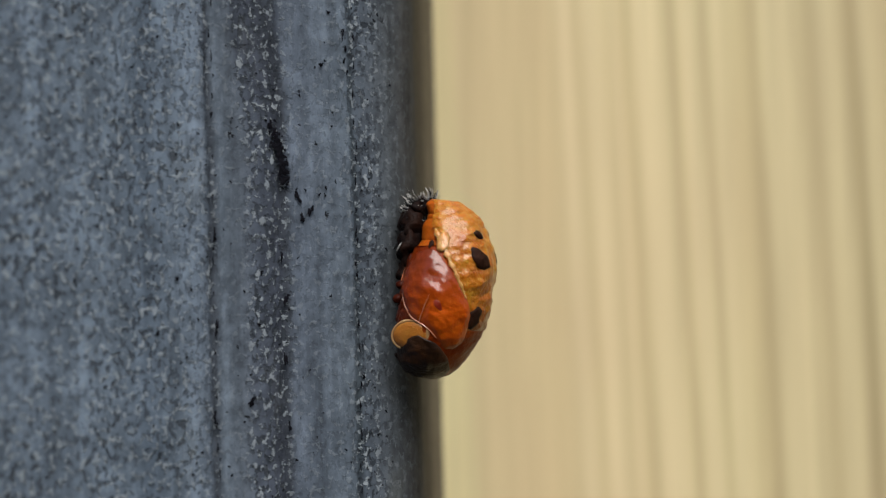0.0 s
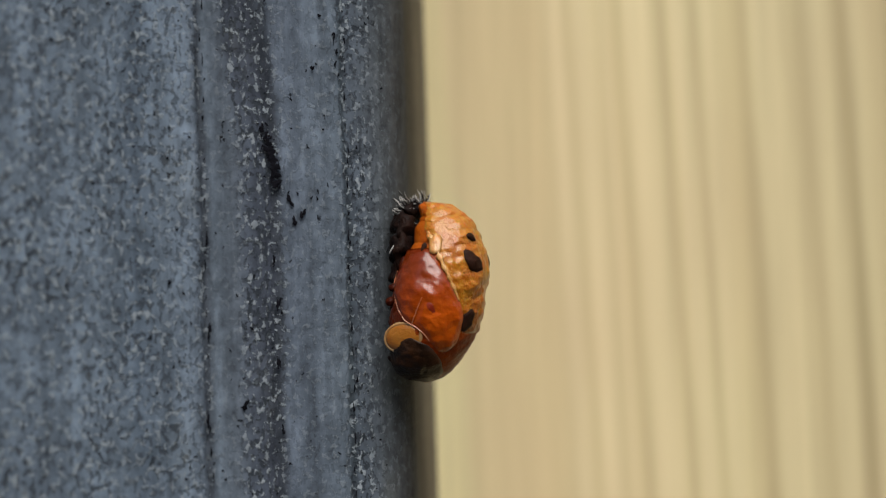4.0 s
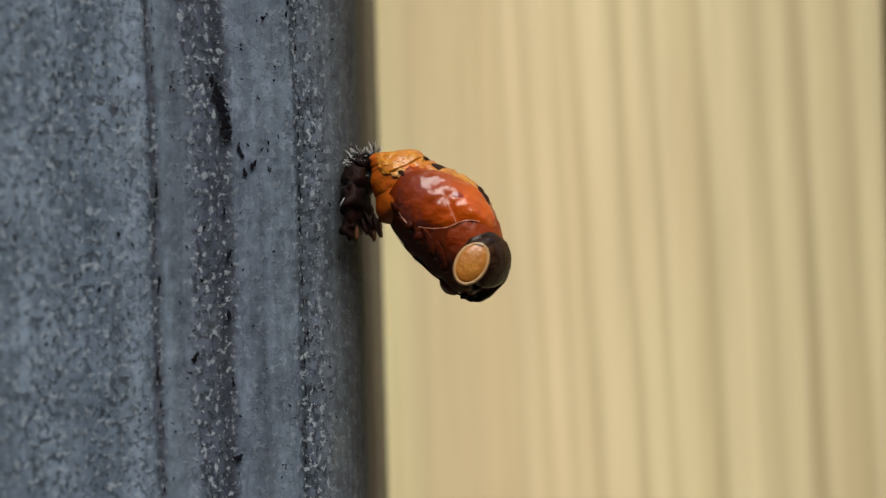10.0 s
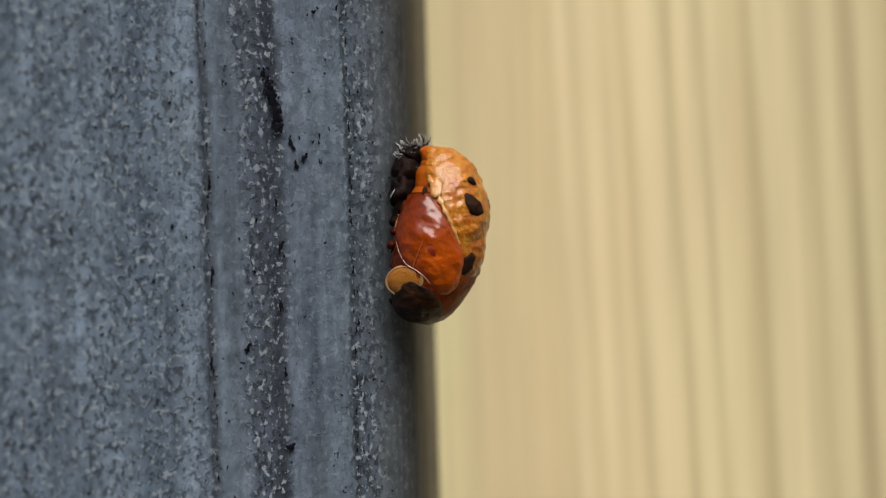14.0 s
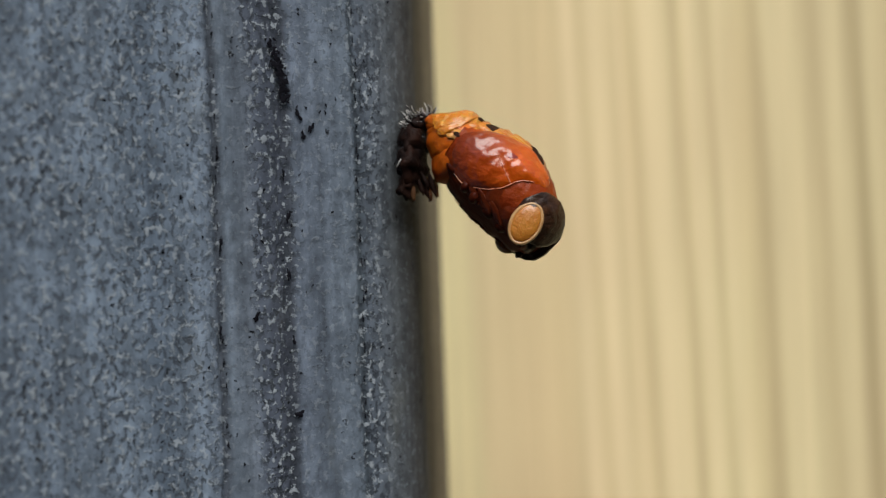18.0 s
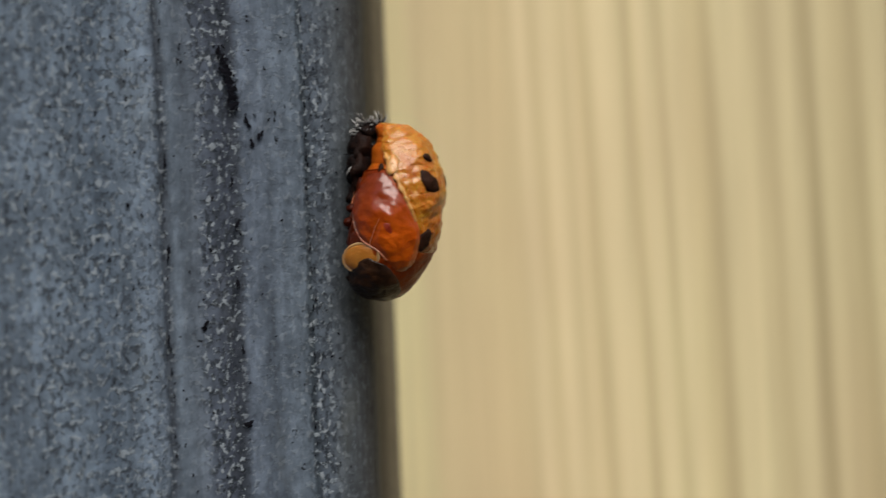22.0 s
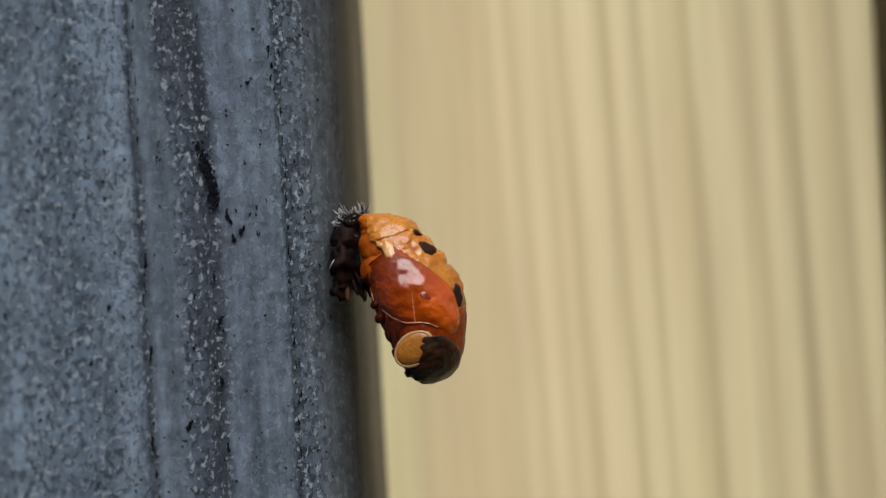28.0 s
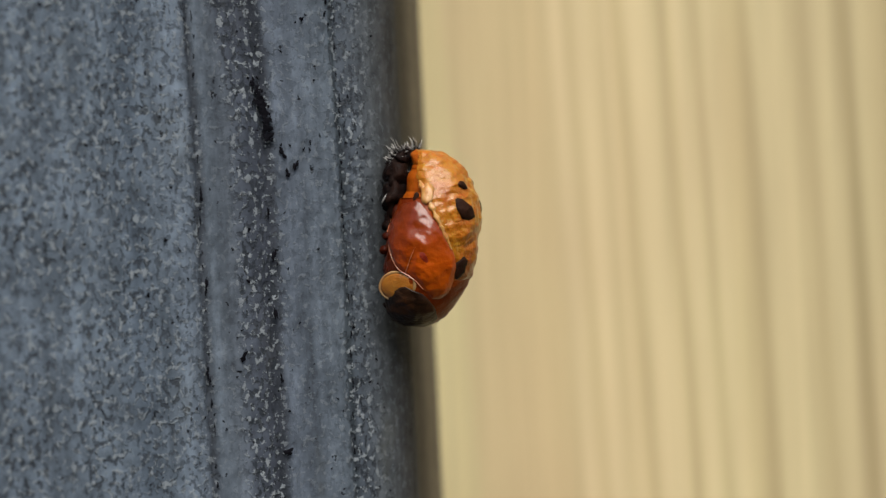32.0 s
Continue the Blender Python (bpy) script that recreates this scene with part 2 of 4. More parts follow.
    dark = k.math("MULTIPLY", k.ramp(k.math("ADD", fine2, k.math("MULTIPLY", flaky, 0.015)), [(0.545, 0.0), (0.58, 1.0)]), flaky)
    col = k.mix(k.math("MULTIPLY", light, 0.95), col, (0.188, 0.213, 0.232))
    col = k.mix(k.math("MULTIPLY", dark, 1.0), col, (0.024, 0.029, 0.036))
    # small irregular pits
    warp = k.node("ShaderNodeVectorMath", operation="MULTIPLY_ADD")
    k.link(k.noise(k.coords("UV"), 6.0, 2.0, out="Color"), warp.inputs[0])
    warp.inputs[1].default_value = (0.35, 0.45, 0.0)
    k.link(k.coords("UV", (1, 0.7, 1)), warp.inputs[2])
    pit = k.ramp(k.cells(warp.outputs[0], 1.9), [(0.0, 1.0), (0.065, 1.0), (0.10, 0.0)])
    pit = k.math("MULTIPLY", pit, k.ramp(k.noise(k.coords("UV"), 0.9, 1.0), [(0.42, 0.0), (0.50, 1.0)]))
    col = k.mix(pit, col, (0.010, 0.011, 0.014))
    lichen = k.ramp(k.noise(k.coords("UV", (1, 0.35, 1), (5, 3, 0)), 0.55, 4.0), [(0.60, 0.0), (0.78, 0.18)])
    col = k.mix(lichen, col, (0.125, 0.120, 0.080))
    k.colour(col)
    k.rough(k.ramp(fine, [(0.3, 0.50), (0.7, 0.72)]))
    height = k.math("ADD", k.math("MULTIPLY", k.math("SUBTRACT", light, dark), 0.6), k.math("MULTIPLY", k.noise(k.coords("UV"), 9.0, 3.0), 0.22))
    k.bump(k.math("SUBTRACT", height, pit), 0.06 * MM, 0.85)
    k.set(Specular_IOR_Level=0.05)
    return k.m


def make_pine():
    """Pale planed pine with soft vertical rings; the object's own x and z in metres."""
    k = Mat("pale pine")
    co = k.coords("Object")
    xyz = k.split(co)
    wave = k.noise(k.coords("Object", (60, 60, 18)), 1.0, 2.0)
    x = k.math("ADD", k.math("MULTIPLY", xyz[0], 1000.0), k.math("MULTIPLY", xyz[2], 30.0))
    x = k.math("ADD", x, k.math("MULTIPLY", k.math("SUBTRACT", wave, 0.5), 1.1))
    # late-wood lines: place, depth, width before and after
    rings = [(6.1, 0.34, 0.6, 0.3), (7.2, 0.42, 0.5, 0.4), (8.6, 0.38, 0.7, 0.35), (9.5, 0.58, 0.6, 0.4), (11.4, 0.65, 0.7, 0.4), (12.7, 0.58, 0.5, 0.4), (14.8, 0.75, 0.8, 0.45), (17.4, 0.55, 1.1, 0.5), (19.2, 0.85, 0.8, 0.45), (21.4, 0.7, 0.8, 0.5)]
    lo, hi = 0.0, 26.0
    pale, mid, late = (0.534, 0.454, 0.277), (0.486, 0.406, 0.239), (0.318, 0.260, 0.140)
    halves = [[(0.0, pale)], [(0.0, pale)]]
    for n, (at, depth, before, after) in enumerate(rings):
        dark = tuple(a + (b - a) * depth for a, b in zip(pale, late))
        halves[n // 5] += [(span(at - before, lo, hi), pale if n % 3 else mid), (span(at, lo, hi), dark), (span(at + after, lo, hi), pale)]
    fac = k.math("DIVIDE", k.math("SUBTRACT", x, lo), hi - lo)
    col = k.mix(k.math("GREATER_THAN", x, 12.05), k.ramp(fac, halves[0]), k.ramp(fac, halves[1]))
    other = k.ramp(k.noise(k.coords("Object", (420, 420, 9)), 1.0, 2.0), [(0.42, pale), (0.55, mid), (0.66, late), (0.69, pale)])
    inside = k.math("MULTIPLY", k.math("GREATER_THAN", x, lo), k.math("LESS_THAN", x, hi))
    col = k.mix(inside, other, col)
    fibre = k.ramp(k.noise(k.coords("Object", (2600, 2600, 70)), 1.0, 4.0, 0.6), [(0.3, 0.90), (0.7, 1.08)])
    patch = k.ramp(k.noise(k.coords("Object", (90, 90, 45)), 1.0, 3.0), [(0.3, (0.975, 0.933, 0.91)), (0.7, (1.03, 1.05, 1.00))])
    # light falling off to the right, painted into the board's colour
    falloff = k.ramp(k.math("DIVIDE", x, 32.0), [(0.0, (1.19, 1.22, 1.17)), (0.046, (1.18, 1.20, 1.15)), (0.056, (1.12, 1.09, 1.08)), (0.28, (1.06, 1.04, 1.03)), (0.40, (0.95, 0.95, 0.93)), (0.6, (0.81, 0.81, 0.79)), (1.0, (0.73, 0.73, 0.70))])
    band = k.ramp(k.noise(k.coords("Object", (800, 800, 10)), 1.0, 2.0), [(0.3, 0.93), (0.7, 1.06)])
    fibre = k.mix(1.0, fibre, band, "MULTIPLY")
    col = k.mix(1.0, k.mix(1.0, k.mix(1.0, col, fibre, "MULTIPLY"), patch, "MULTIPLY"), falloff, "MULTIPLY")
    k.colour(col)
    k.set(Roughness=0.62, Specular_IOR_Level=0.25)
    k.bump(k.noise(k.coords("Object", (2600, 2600, 70)), 1.0, 4.0), 0.05 * MM, 0.4)
    return k.m


def make_chitin(name, a, b, rough=0.32, scale=1400, sss=0.12, glaze=0.3, grain=0.03, blotches=None, shine=0.3, haze=0.14, belly=None, tail=None, head=None):
    """Soft pupal skin: two hues that flow into one another, fine wrinkles, a moist gloss."""
    k = Mat(name)
    co = k.coords("Object")
    col = k.mix(k.ramp(k.noise(co, scale, 4.0, 0.6), [(0.32, 0.0), (0.68, 1.0)]), a, b)
    if blotches:
        col = k.mix(k.ramp(k.noise(co, scale * 0.55, 3.0), [(0.52, 0.0), (0.66, 0.8)]), col, blotches)
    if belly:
        # redder pigment towards the underside, with the underside's shade painted in as darkening
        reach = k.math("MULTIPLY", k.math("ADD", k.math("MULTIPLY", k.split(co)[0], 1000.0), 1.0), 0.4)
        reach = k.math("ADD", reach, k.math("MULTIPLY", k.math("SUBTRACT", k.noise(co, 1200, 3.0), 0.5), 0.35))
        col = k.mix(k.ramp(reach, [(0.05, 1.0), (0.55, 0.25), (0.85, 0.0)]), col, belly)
    if tail or head:
        # pigment: browner towards the tail end, redder towards the head
        down = k.math("MULTIPLY", k.split(co)[2], -1000.0)
        down = k.math("ADD", down, k.math("MULTIPLY", k.math("SUBTRACT", k.noise(co, 700, 3.0), 0.5), 1.2))
        if tail:
            col = k.mix(k.ramp(k.math("DIVIDE", down, 6.0), [(0.28, 1.0), (0.42, 0.70), (0.64, 0.0)]), col, tail)
        if head:
            col = k.mix(k.ramp(k.math("DIVIDE", down, 6.0), [(0.60, 0.0), (0.80, 1.0)]), col, head)
    k.colour(col)
    k.set(Roughness=rough, Specular_IOR_Level=shine, Subsurface_Weight=sss, Subsurface_Scale=0.5 * MM, Coat_Weight=glaze, Coat_Roughness=haze)
    k.b.inputs["Subsurface Radius"].default_value = (1.0, 0.35, 0.12)
    wr = k.math("ADD", k.noise(co, scale * 2.2, 4.0, 0.6), k.math("MULTIPLY", k.noise(co, scale * 9, 2.0), 0.3))
    k.bump(wr, grain * MM, 0.9)
    return k.m


def make_plain(name, col, rough=0.6, scale=900, spread=0.35, grain=0.03, shine=0.3):
    k = Mat(name)
    co = k.coords("Object")
    dark, lite = tuple(c * (1 - spread) for c in col), tuple(min(1, c * (1 + spread)) for c in col)
    k.colour(k.mix(k.ramp(k.noise(co, scale, 4.0), [(0.3, 0.0), (0.7, 1.0)]), dark, lite))
    k.set(Roughness=rough, Specular_IOR_Level=shine)
    k.bump(k.noise(co, scale * 3, 3.0), grain * MM, 0.8)
    return k.m


PAINT, PINE = make_post_paint(), make_pine()
PIT = make_plain("dark open pit", (0.006, 0.006, 0.008), 0.9, 3000, shine=0.0)
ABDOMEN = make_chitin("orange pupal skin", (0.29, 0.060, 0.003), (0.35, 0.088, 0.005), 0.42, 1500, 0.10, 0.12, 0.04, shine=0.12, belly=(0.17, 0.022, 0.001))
BACK = make_chitin("yellow orange back skin", (0.27, 0.074, 0.004), (0.36, 0.150, 0.012), 0.34, 1700, 0.40, 0.45, 0.10, (0.24, 0.048, 0.002), shine=0.15, haze=0.18, head=(0.15, 0.024, 0.002))
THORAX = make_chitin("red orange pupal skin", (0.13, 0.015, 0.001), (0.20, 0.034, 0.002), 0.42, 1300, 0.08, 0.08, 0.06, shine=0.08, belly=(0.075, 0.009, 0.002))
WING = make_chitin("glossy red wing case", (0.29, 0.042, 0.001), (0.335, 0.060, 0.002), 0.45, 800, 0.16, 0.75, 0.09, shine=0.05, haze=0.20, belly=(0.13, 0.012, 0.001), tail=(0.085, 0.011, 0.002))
RIM = make_chitin("pinkish rim", (0.36, 0.11, 0.05), (0.43, 0.17, 0.09), 0.34, 1500, 0.05, 0.6, 0.03)
KNOB = make_chitin("pale orange knob", (0.34, 0.135, 0.022), (0.42, 0.215, 0.068), 0.36, 1700, 0.30, 0.45, 0.08)
CREAM = make_chitin("tan pronotum lobe", (0.29, 0.115, 0.014), (0.22, 0.068, 0.006), 0.42, 1100, 0.15, 0.35, 0.07, (0.16, 0.040, 0.004))
CREAM_RIM = make_chitin("pale lobe rim", (0.31, 0.19, 0.085), (0.26, 0.13, 0.046), 0.40, 1600, 0.05, 0.2, 0.02)
SPOT = make_chitin("dark brown spot", (0.012, 0.005, 0.003), (0.022, 0.008, 0.004), 0.6, 2500, 0.0, 0.0, 0.03, shine=0.06)
BLACK = make_chitin("black brown shield", (0.006, 0.003, 0.002), (0.024, 0.010, 0.004), 0.5, 1500, 0.0, 0.30, 0.12, (0.038, 0.014, 0.005), shine=0.06, haze=0.22)
LEG = make_chitin("dark red leg", (0.014, 0.002, 0.001), (0.040, 0.006, 0.0015), 0.45, 1500, 0.0, 0.0, 0.04, shine=0.06)
BELLY = make_chitin("dark red underside", (0.045, 0.007, 0.002), (0.095, 0.015, 0.003), 0.40, 1100, 0.05, 0.25, 0.05, shine=0.08)
FLAP = make_chitin("brown papery skin", (0.035, 0.016, 0.008), (0.085, 0.040, 0.018), 0.6, 1600, 0.05, 0.0, 0.08, shine=0.06)
HUSK = make_chitin("brown larval husk", (0.003, 0.002, 0.002), (0.013, 0.005, 0.003), 0.6, 1600, 0.0, 0.0, 0.08, shine=0.06)
SPINE_DARK = make_plain("black spine", (0.010, 0.010, 0.012), 0.6, 3000, shine=0.1)
SPINE_PALE = make_plain("grey white spine", (0.24, 0.235, 0.225), 0.6, 3000, 0.6)
EARTH = make_plain("dark damp earth", (0.045, 0.040, 0.028), 0.95, 9, 0.4, 5.0)


# ---- building helpers ----
def mesh_of(name, verts, faces, material, smooth=True):
    me = bpy.data.meshes.new(name)
    me.from_pydata([tuple(c * MM for c in v) for v in verts], [], faces)
    me.materials.append(material)
    if smooth:
        me.shade_smooth()
    me.update()
    return me


def part(name, mesh, parent=None, label=""):
    ob = new(name, mesh)
    if parent:
        ob.parent = parent
    return tagged(ob, label)


def grid_faces(rows, cols, closed=False):
    out = []
    for r in range(rows - 1):
        for c in range(cols if closed else cols - 1):
            d = (c + 1) % cols
            out.append((r * cols + c, r * cols + d, (r + 1) * cols + d, (r + 1) * cols + c))
    return out


def field(shape, cells, seed):
    """Smooth random relief in -1..1, with the given number of cells each way."""
    rng = np.random.RandomState(seed)
    g = rng.uniform(-1, 1, (cells[0] + 2, cells[1] + 2))
    a, b = np.linspace(0, cells[0], shape[0]), np.linspace(0, cells[1], shape[1])
    i, j = a.astype(int), b.astype(int)
    fa, fb = a - i, b - j
    fa, fb = (fa * fa * (3 - 2 * fa))[:, None], (fb * fb * (3 - 2 * fb))[None]
    p, q, r, s = g[np.ix_(i, j)], g[np.ix_(i + 1, j)], g[np.ix_(i, j + 1)], g[np.ix_(i + 1, j + 1)]
    return (p * (1 - fa) + q * fa) * (1 - fb) + (r * (1 - fa) + s * fa) * fb


# ---- the grey post: a square section set at 30 degrees, with a rounded corner ----
FACE = radians(30.1)
ROUND = 3.0
CHAMFER = 12.0
POST_SIDE = 60.0


def post_outline():
    """Points round the post: x, y, outward normal, way along (0 where the face would reach x = 1)."""
    # where the flat face ends
    tx = -1.62
    nx, ny = math.sin(FACE), -math.cos(FACE)
    # the face lies on y = -0.69 + 0.58 x
    ty = -0.69 + 0.58 * tx
    u0 = (tx - 1) / math.cos(FACE)
    out = []
    steps = np.concatenate([np.linspace(-POST_SIDE, -26, 8), np.linspace(-24, -17.2, 14), np.arange(-17, u0, 0.075)])
    for u in steps:
        d = u - u0
        out.append((tx + d * math.cos(FACE), ty + d * math.sin(FACE), nx, ny, u))
    def arc(x, y, n0, turn, radius, steps, u):
        """Round a corner on from a point whose normal stands at n0."""
        mx, my = x - radius * math.cos(n0), y - radius * math.sin(n0)
        for k in np.linspace(0, turn, steps)[1:]:
            out.append((mx + radius * math.cos(n0 + k), my + radius * math.sin(n0 + k), math.cos(n0 + k), math.sin(n0 + k), u + radius * k))

    # a worn chamfer takes off the corner, then the side runs back
    n0 = math.atan2(ny, nx)
    arc(tx, ty, n0, radians(57.0), ROUND, 26, u0)
    ex, ey, mx, my, ue = out[-1]
    for d in np.linspace(0, CHAMFER, 18)[1:]:
        out.append((ex - d * my, ey + d * mx, mx, my, ue + d))
    ex, ey, mx, my, ue = out[-1]
    arc(ex, ey, n0 + radians(57.0), radians(33.0), 0.8, 14, ue)
    ex, ey, mx, my, ue = out[-1]
    for d in (1, 3, 8, 20, 40, POST_SIDE - ROUND):
        out.append((ex - d * math.sin(FACE), ey + d * math.cos(FACE), mx, my, ue + d))
    bx, by = out[-1][:2]
    for d in (15, 30, 45, POST_SIDE):
        out.append((bx - d * math.cos(FACE), by - d * math.sin(FACE), -nx, -ny, ue + POST_SIDE + d))
    lx, ly = out[-1][:2]
    for d in (15, 30, 45):
        out.append((lx + d * math.sin(FACE), ly - d * math.cos(FACE), -mx, -my, ue + 2 * POST_SIDE + d))
    return np.array(out)


OUTLINE = post_outline()


def groove(u, at, wide, deep):
    return -deep * np.exp(-(((u - at) / wide) ** 2))


def build_post():
    zs = np.concatenate([[-1100, -600, -250, -100, -50, -30], np.arange(-20, 14, 0.10), [20, 35, 60, 140, 300, 420]])
    o = OUTLINE
    rows, cols = len(zs), len(o)
    u = o[:, 4][None] + 0.06 * field((rows, cols), (40, 8), 3)
    h = groove(u, -8.5, 0.08, 0.12) + groove(u, -6.15, 0.22, 0.10) + groove(u, -3.55, 0.10, 0.08) + groove(u, -10.7, 0.5, 0.05)
    h = h + 0.05 * np.exp(-(((u + 6.9) / 0.4) ** 2))
    h += 0.020 * field((rows, cols), (60, 60), 4) + 0.03 * field((rows, cols), (18, 14), 5) + 0.008 * field((rows, cols), (190, 150), 6)
    near = (np.abs(zs + 3) < 18)[:, None] & (np.abs(o[:, 4] + 7) < 14)[None]
    h = np.where(near, h, 0.0) * (1 - 0.8 * np.clip((o[:, 4] + 2.4) / 2.4, 0, 1))[None]
    x = o[:, 0][None] + h * o[:, 2][None]
    y = o[:, 1][None] + h * o[:, 3][None]
    z = np.repeat(zs[:, None], cols, 1)
    verts = np.stack([x, y, z], -1).reshape(-1, 3)
    faces = grid_faces(rows, cols, True)
    faces += [tuple(range(cols - 1, -1, -1)), tuple((rows - 1) * cols + c for c in range(cols))]
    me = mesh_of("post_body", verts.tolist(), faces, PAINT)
    uvs = me.uv_layers.new(name="skin")
    uu = np.repeat(o[:, 4][None], rows, 0).reshape(-1)
    vv = z.reshape(-1)
    idx = np.zeros(len(me.loops), int)
    me.loops.foreach_get("vertex_index", idx)
    uvs.data.foreach_set("uv", np.stack([uu[idx], vv[idx]], -1).astype(np.float32).ravel())
    post = tagged(new("post"), "weathered grey painted post with vertical grain and small black cracks", "post")
    part("post_body", me, post)
    return post


def on_face(u, z, out=0.0):
    """A place on the post's front face."""
    x = 1 + u * math.cos(FACE)
    return Vector((x + out * math.sin(FACE), -0.69 + 0.58 * x - out * math.cos(FACE), z))


def pit(post, rng, u, z, wide, high, lean=0.0):
    """An open black pit with a ragged rim, let into the face."""
    n = 22
    verts = [on_face(u, z, 0.10)]
    shift = [rng.uniform(0, 6.28) for _ in range(4)]
    for i in range(n):
        a = 2 * math.pi * i / n
        r = 0.85 + sum(g * math.sin(f * a + c) for g, f, c in zip((0.22, 0.20, 0.14, 0.10), (2, 3, 5, 8), shift)) + rng.uniform(-0.10, 0.10)
        dz = math.sin(a) * high / 2 * r
        verts.append(on_face(u + math.cos(a) * wide / 2 * r + lean * dz, z + dz, 0.075))
    faces = [(0, 1 + i, 1 + (i + 1) % n) for i in range(n)]
    part("crack", mesh_of("crack", verts, faces, PIT, False), post)


post = build_post()
rng = random.Random(5)
for u, z, w, h, lean in ((-5.63, -0.21, 0.21, 0.38, -0.35), (-5.2, -0.65, 0.21, 0.34, 0.25), (-5.48, -0.87, 0.2, 0.27, -0.3), (-5.66, 0.03, 0.07, 0.14, 0.0), (-4.64, 0.08, 0.08, 0.14, 0.0), (-4.67, -0.15, 0.07, 0.16, 0.0), (-4.72, 3.99, 0.15, 0.18, 0.2),
                         (-4.94, 3.89, 0.09, 0.09, 0.0), (-4.43, 5.68, 0.12, 0.14, 0.0), (-10.34, -4.36, 0.15, 0.14, 0.0), (-9.69, -2.72, 0.16, 0.15, 0.3), (-6.06, -7.35, 0.13, 0.32, 0.0), (-7.32, -6.54, 0.24, 0.31, 0.5), (-5.95, -9.7, 0.3, 0.31, 0.0),
                         (-6.11, -3.43, 0.16, 0.45, 0.1), (-6.16, -5.26, 0.14, 0.54, -0.1), (-6.22, -2.09, 0.12, 0.36, 0.0), (-6.91, -2.57, 0.12, 0.14, 0.2), (-7.02, -4.18, 0.13, 0.13, 0.0), (-3.56, -1.59, 0.08, 0.27, 0.0), (-3.43, -5.91, 0.09, 0.27, 0.0),
                         (-12.0, -5.88, 0.12, 0.13, 0.0), (-12.01, 0.25, 0.12, 0.12, 0.0), (-8.94, 1.68, 0.1, 0.11, 0.0), (-8.45, -1.42, 0.13, 0.45, 0.0), (-8.44, -4.19, 0.12, 0.54, 0.0), (-8.55, -6.93, 0.12, 0.45, 0.0)):
    pit(post, rng, u, z, w, h, lean)
# fine cracks along the two grooves, and small pits strewn over the face
for groove_u, step in ((-8.47, 0.85), (-3.58, 0.62)):
    z = -11.5
    while z < 7.5:
        z += step * rng.uniform(0.5, 1.6)
        pit(post, rng, groove_u + rng.uniform(-0.06, 0.06), z, rng.uniform(0.04, 0.08), rng.uniform(0.12, 0.40), 0.0)
for _ in range(170):
    pit(post, rng, rng.uniform(-15.5, -2.2), rng.uniform(-12, 8), rng.uniform(0.04, 0.11), rng.uniform(0.05, 0.13), rng.uniform(-0.6, 0.6))
for u, z, w, h in ((-3.92, 5.0, 0.07, 0.40), (-3.84, 4.55, 0.09, 0.26), (-3.90, 4.15, 0.07, 0.30), (-3.80, 3.80, 0.06, 0.18)):
    pit(post, rng, u, z, w, h, 0.2)
# the long crack: a chain of ragged pits that run into one another
for u, z, w, h in ((-6.51, 2.05, 0.12, 0.26), (-6.40, 1.80, 0.16, 0.24), (-6.31, 1.58, 0.20, 0.30), (-6.27, 1.36, 0.34, 0.30), (-6.20, 1.12, 0.30, 0.34), (-6.12, 0.86, 0.22, 0.34), (-6.10, 0.58, 0.26, 0.34), (-6.07, 0.30, 0.24, 0.30), (-6.22, 0.52, 0.10, 0.22)):
    pit(post, rng, u, z, w * 1.3, h * 1.1, rng.uniform(-0.3, 0.3))
    for _ in range(4):
        pit(post, rng, u + rng.uniform(-0.24, 0.20), z + rng.uniform(-0.18, 0.18), rng.uniform(0.05, 0.15), rng.uniform(0.06, 0.18), rng.uniform(-0.5, 0.5))


# ---- the pine boards behind ----
def build_board(left, right, front, label):
    """A planed board, eased at its long edges."""
    thick, ease = 20.0, 1.2
    ring = [(left + ease, front), (right - ease, front), (right - 0.35 * ease, front + 0.35 * ease), (right, front + ease), (right, front + thick), (left, front + thick),
            (left, front + ease), (left + 0.35 * ease, front + 0.35 * ease)]
    zs = (-1090, 0, 700)
    verts = [(x, y, z) for z in zs for x, y in ring]
    n = len(ring)
    faces = grid_faces(len(zs), n, True) + [tuple(range(n - 1, -1, -1)), tuple((len(zs) - 1) * n + c for c in range(n))]
    ob = new("pine_board", mesh_of("pine_board", verts, faces, PINE, False))
    return tagged(ob, label, "board", "pine boards of the fence")


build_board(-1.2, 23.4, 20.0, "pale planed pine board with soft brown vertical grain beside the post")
build_board(29.0, 140.0, 22.0, "pale pine board standing past a narrow dark gap")
build_board(14.0, 60.0, 46.0, "pale pine board in shade behind the gap of the fence")


# ---- the ground ----
def build_ground():
    far = 400000.0
    verts = [(-far, -far, -1100), (far, -far, -1100), (far, far, -1100), (-far, far, -1100)]
    tagged(new("ground", mesh_of("ground", verts, [(0, 1, 2, 3)], EARTH, False)), "dark damp earth at the foot of the fence", "ground", kind="structure")


build_ground()


def build_sky_block():
    """Unseen plain dark wall added behind the viewer: closes the place, blocks low sky."""
    ring = [(-6000, -1500), (6000, -1500), (6000, -1700), (-6000, -1700)]
    verts = [(x, y, z) for z in (-1100, 900) for x, y in ring]
    faces = [(0, 1, 5, 4), (1, 2, 6, 5), (2, 3, 7, 6), (3, 0, 4, 7), (4, 5, 6, 7), (3, 2, 1, 0)]
    tagged(new("wall_sky_block", mesh_of("wall_sky_block", verts, faces, make_plain("dark sky block", (0.05, 0.048, 0.042), 0.9, 6, 0.3, 4.0), False)), "plain dark unseen wall added to block low sky light", "wall", kind="structure")


build_sky_block()

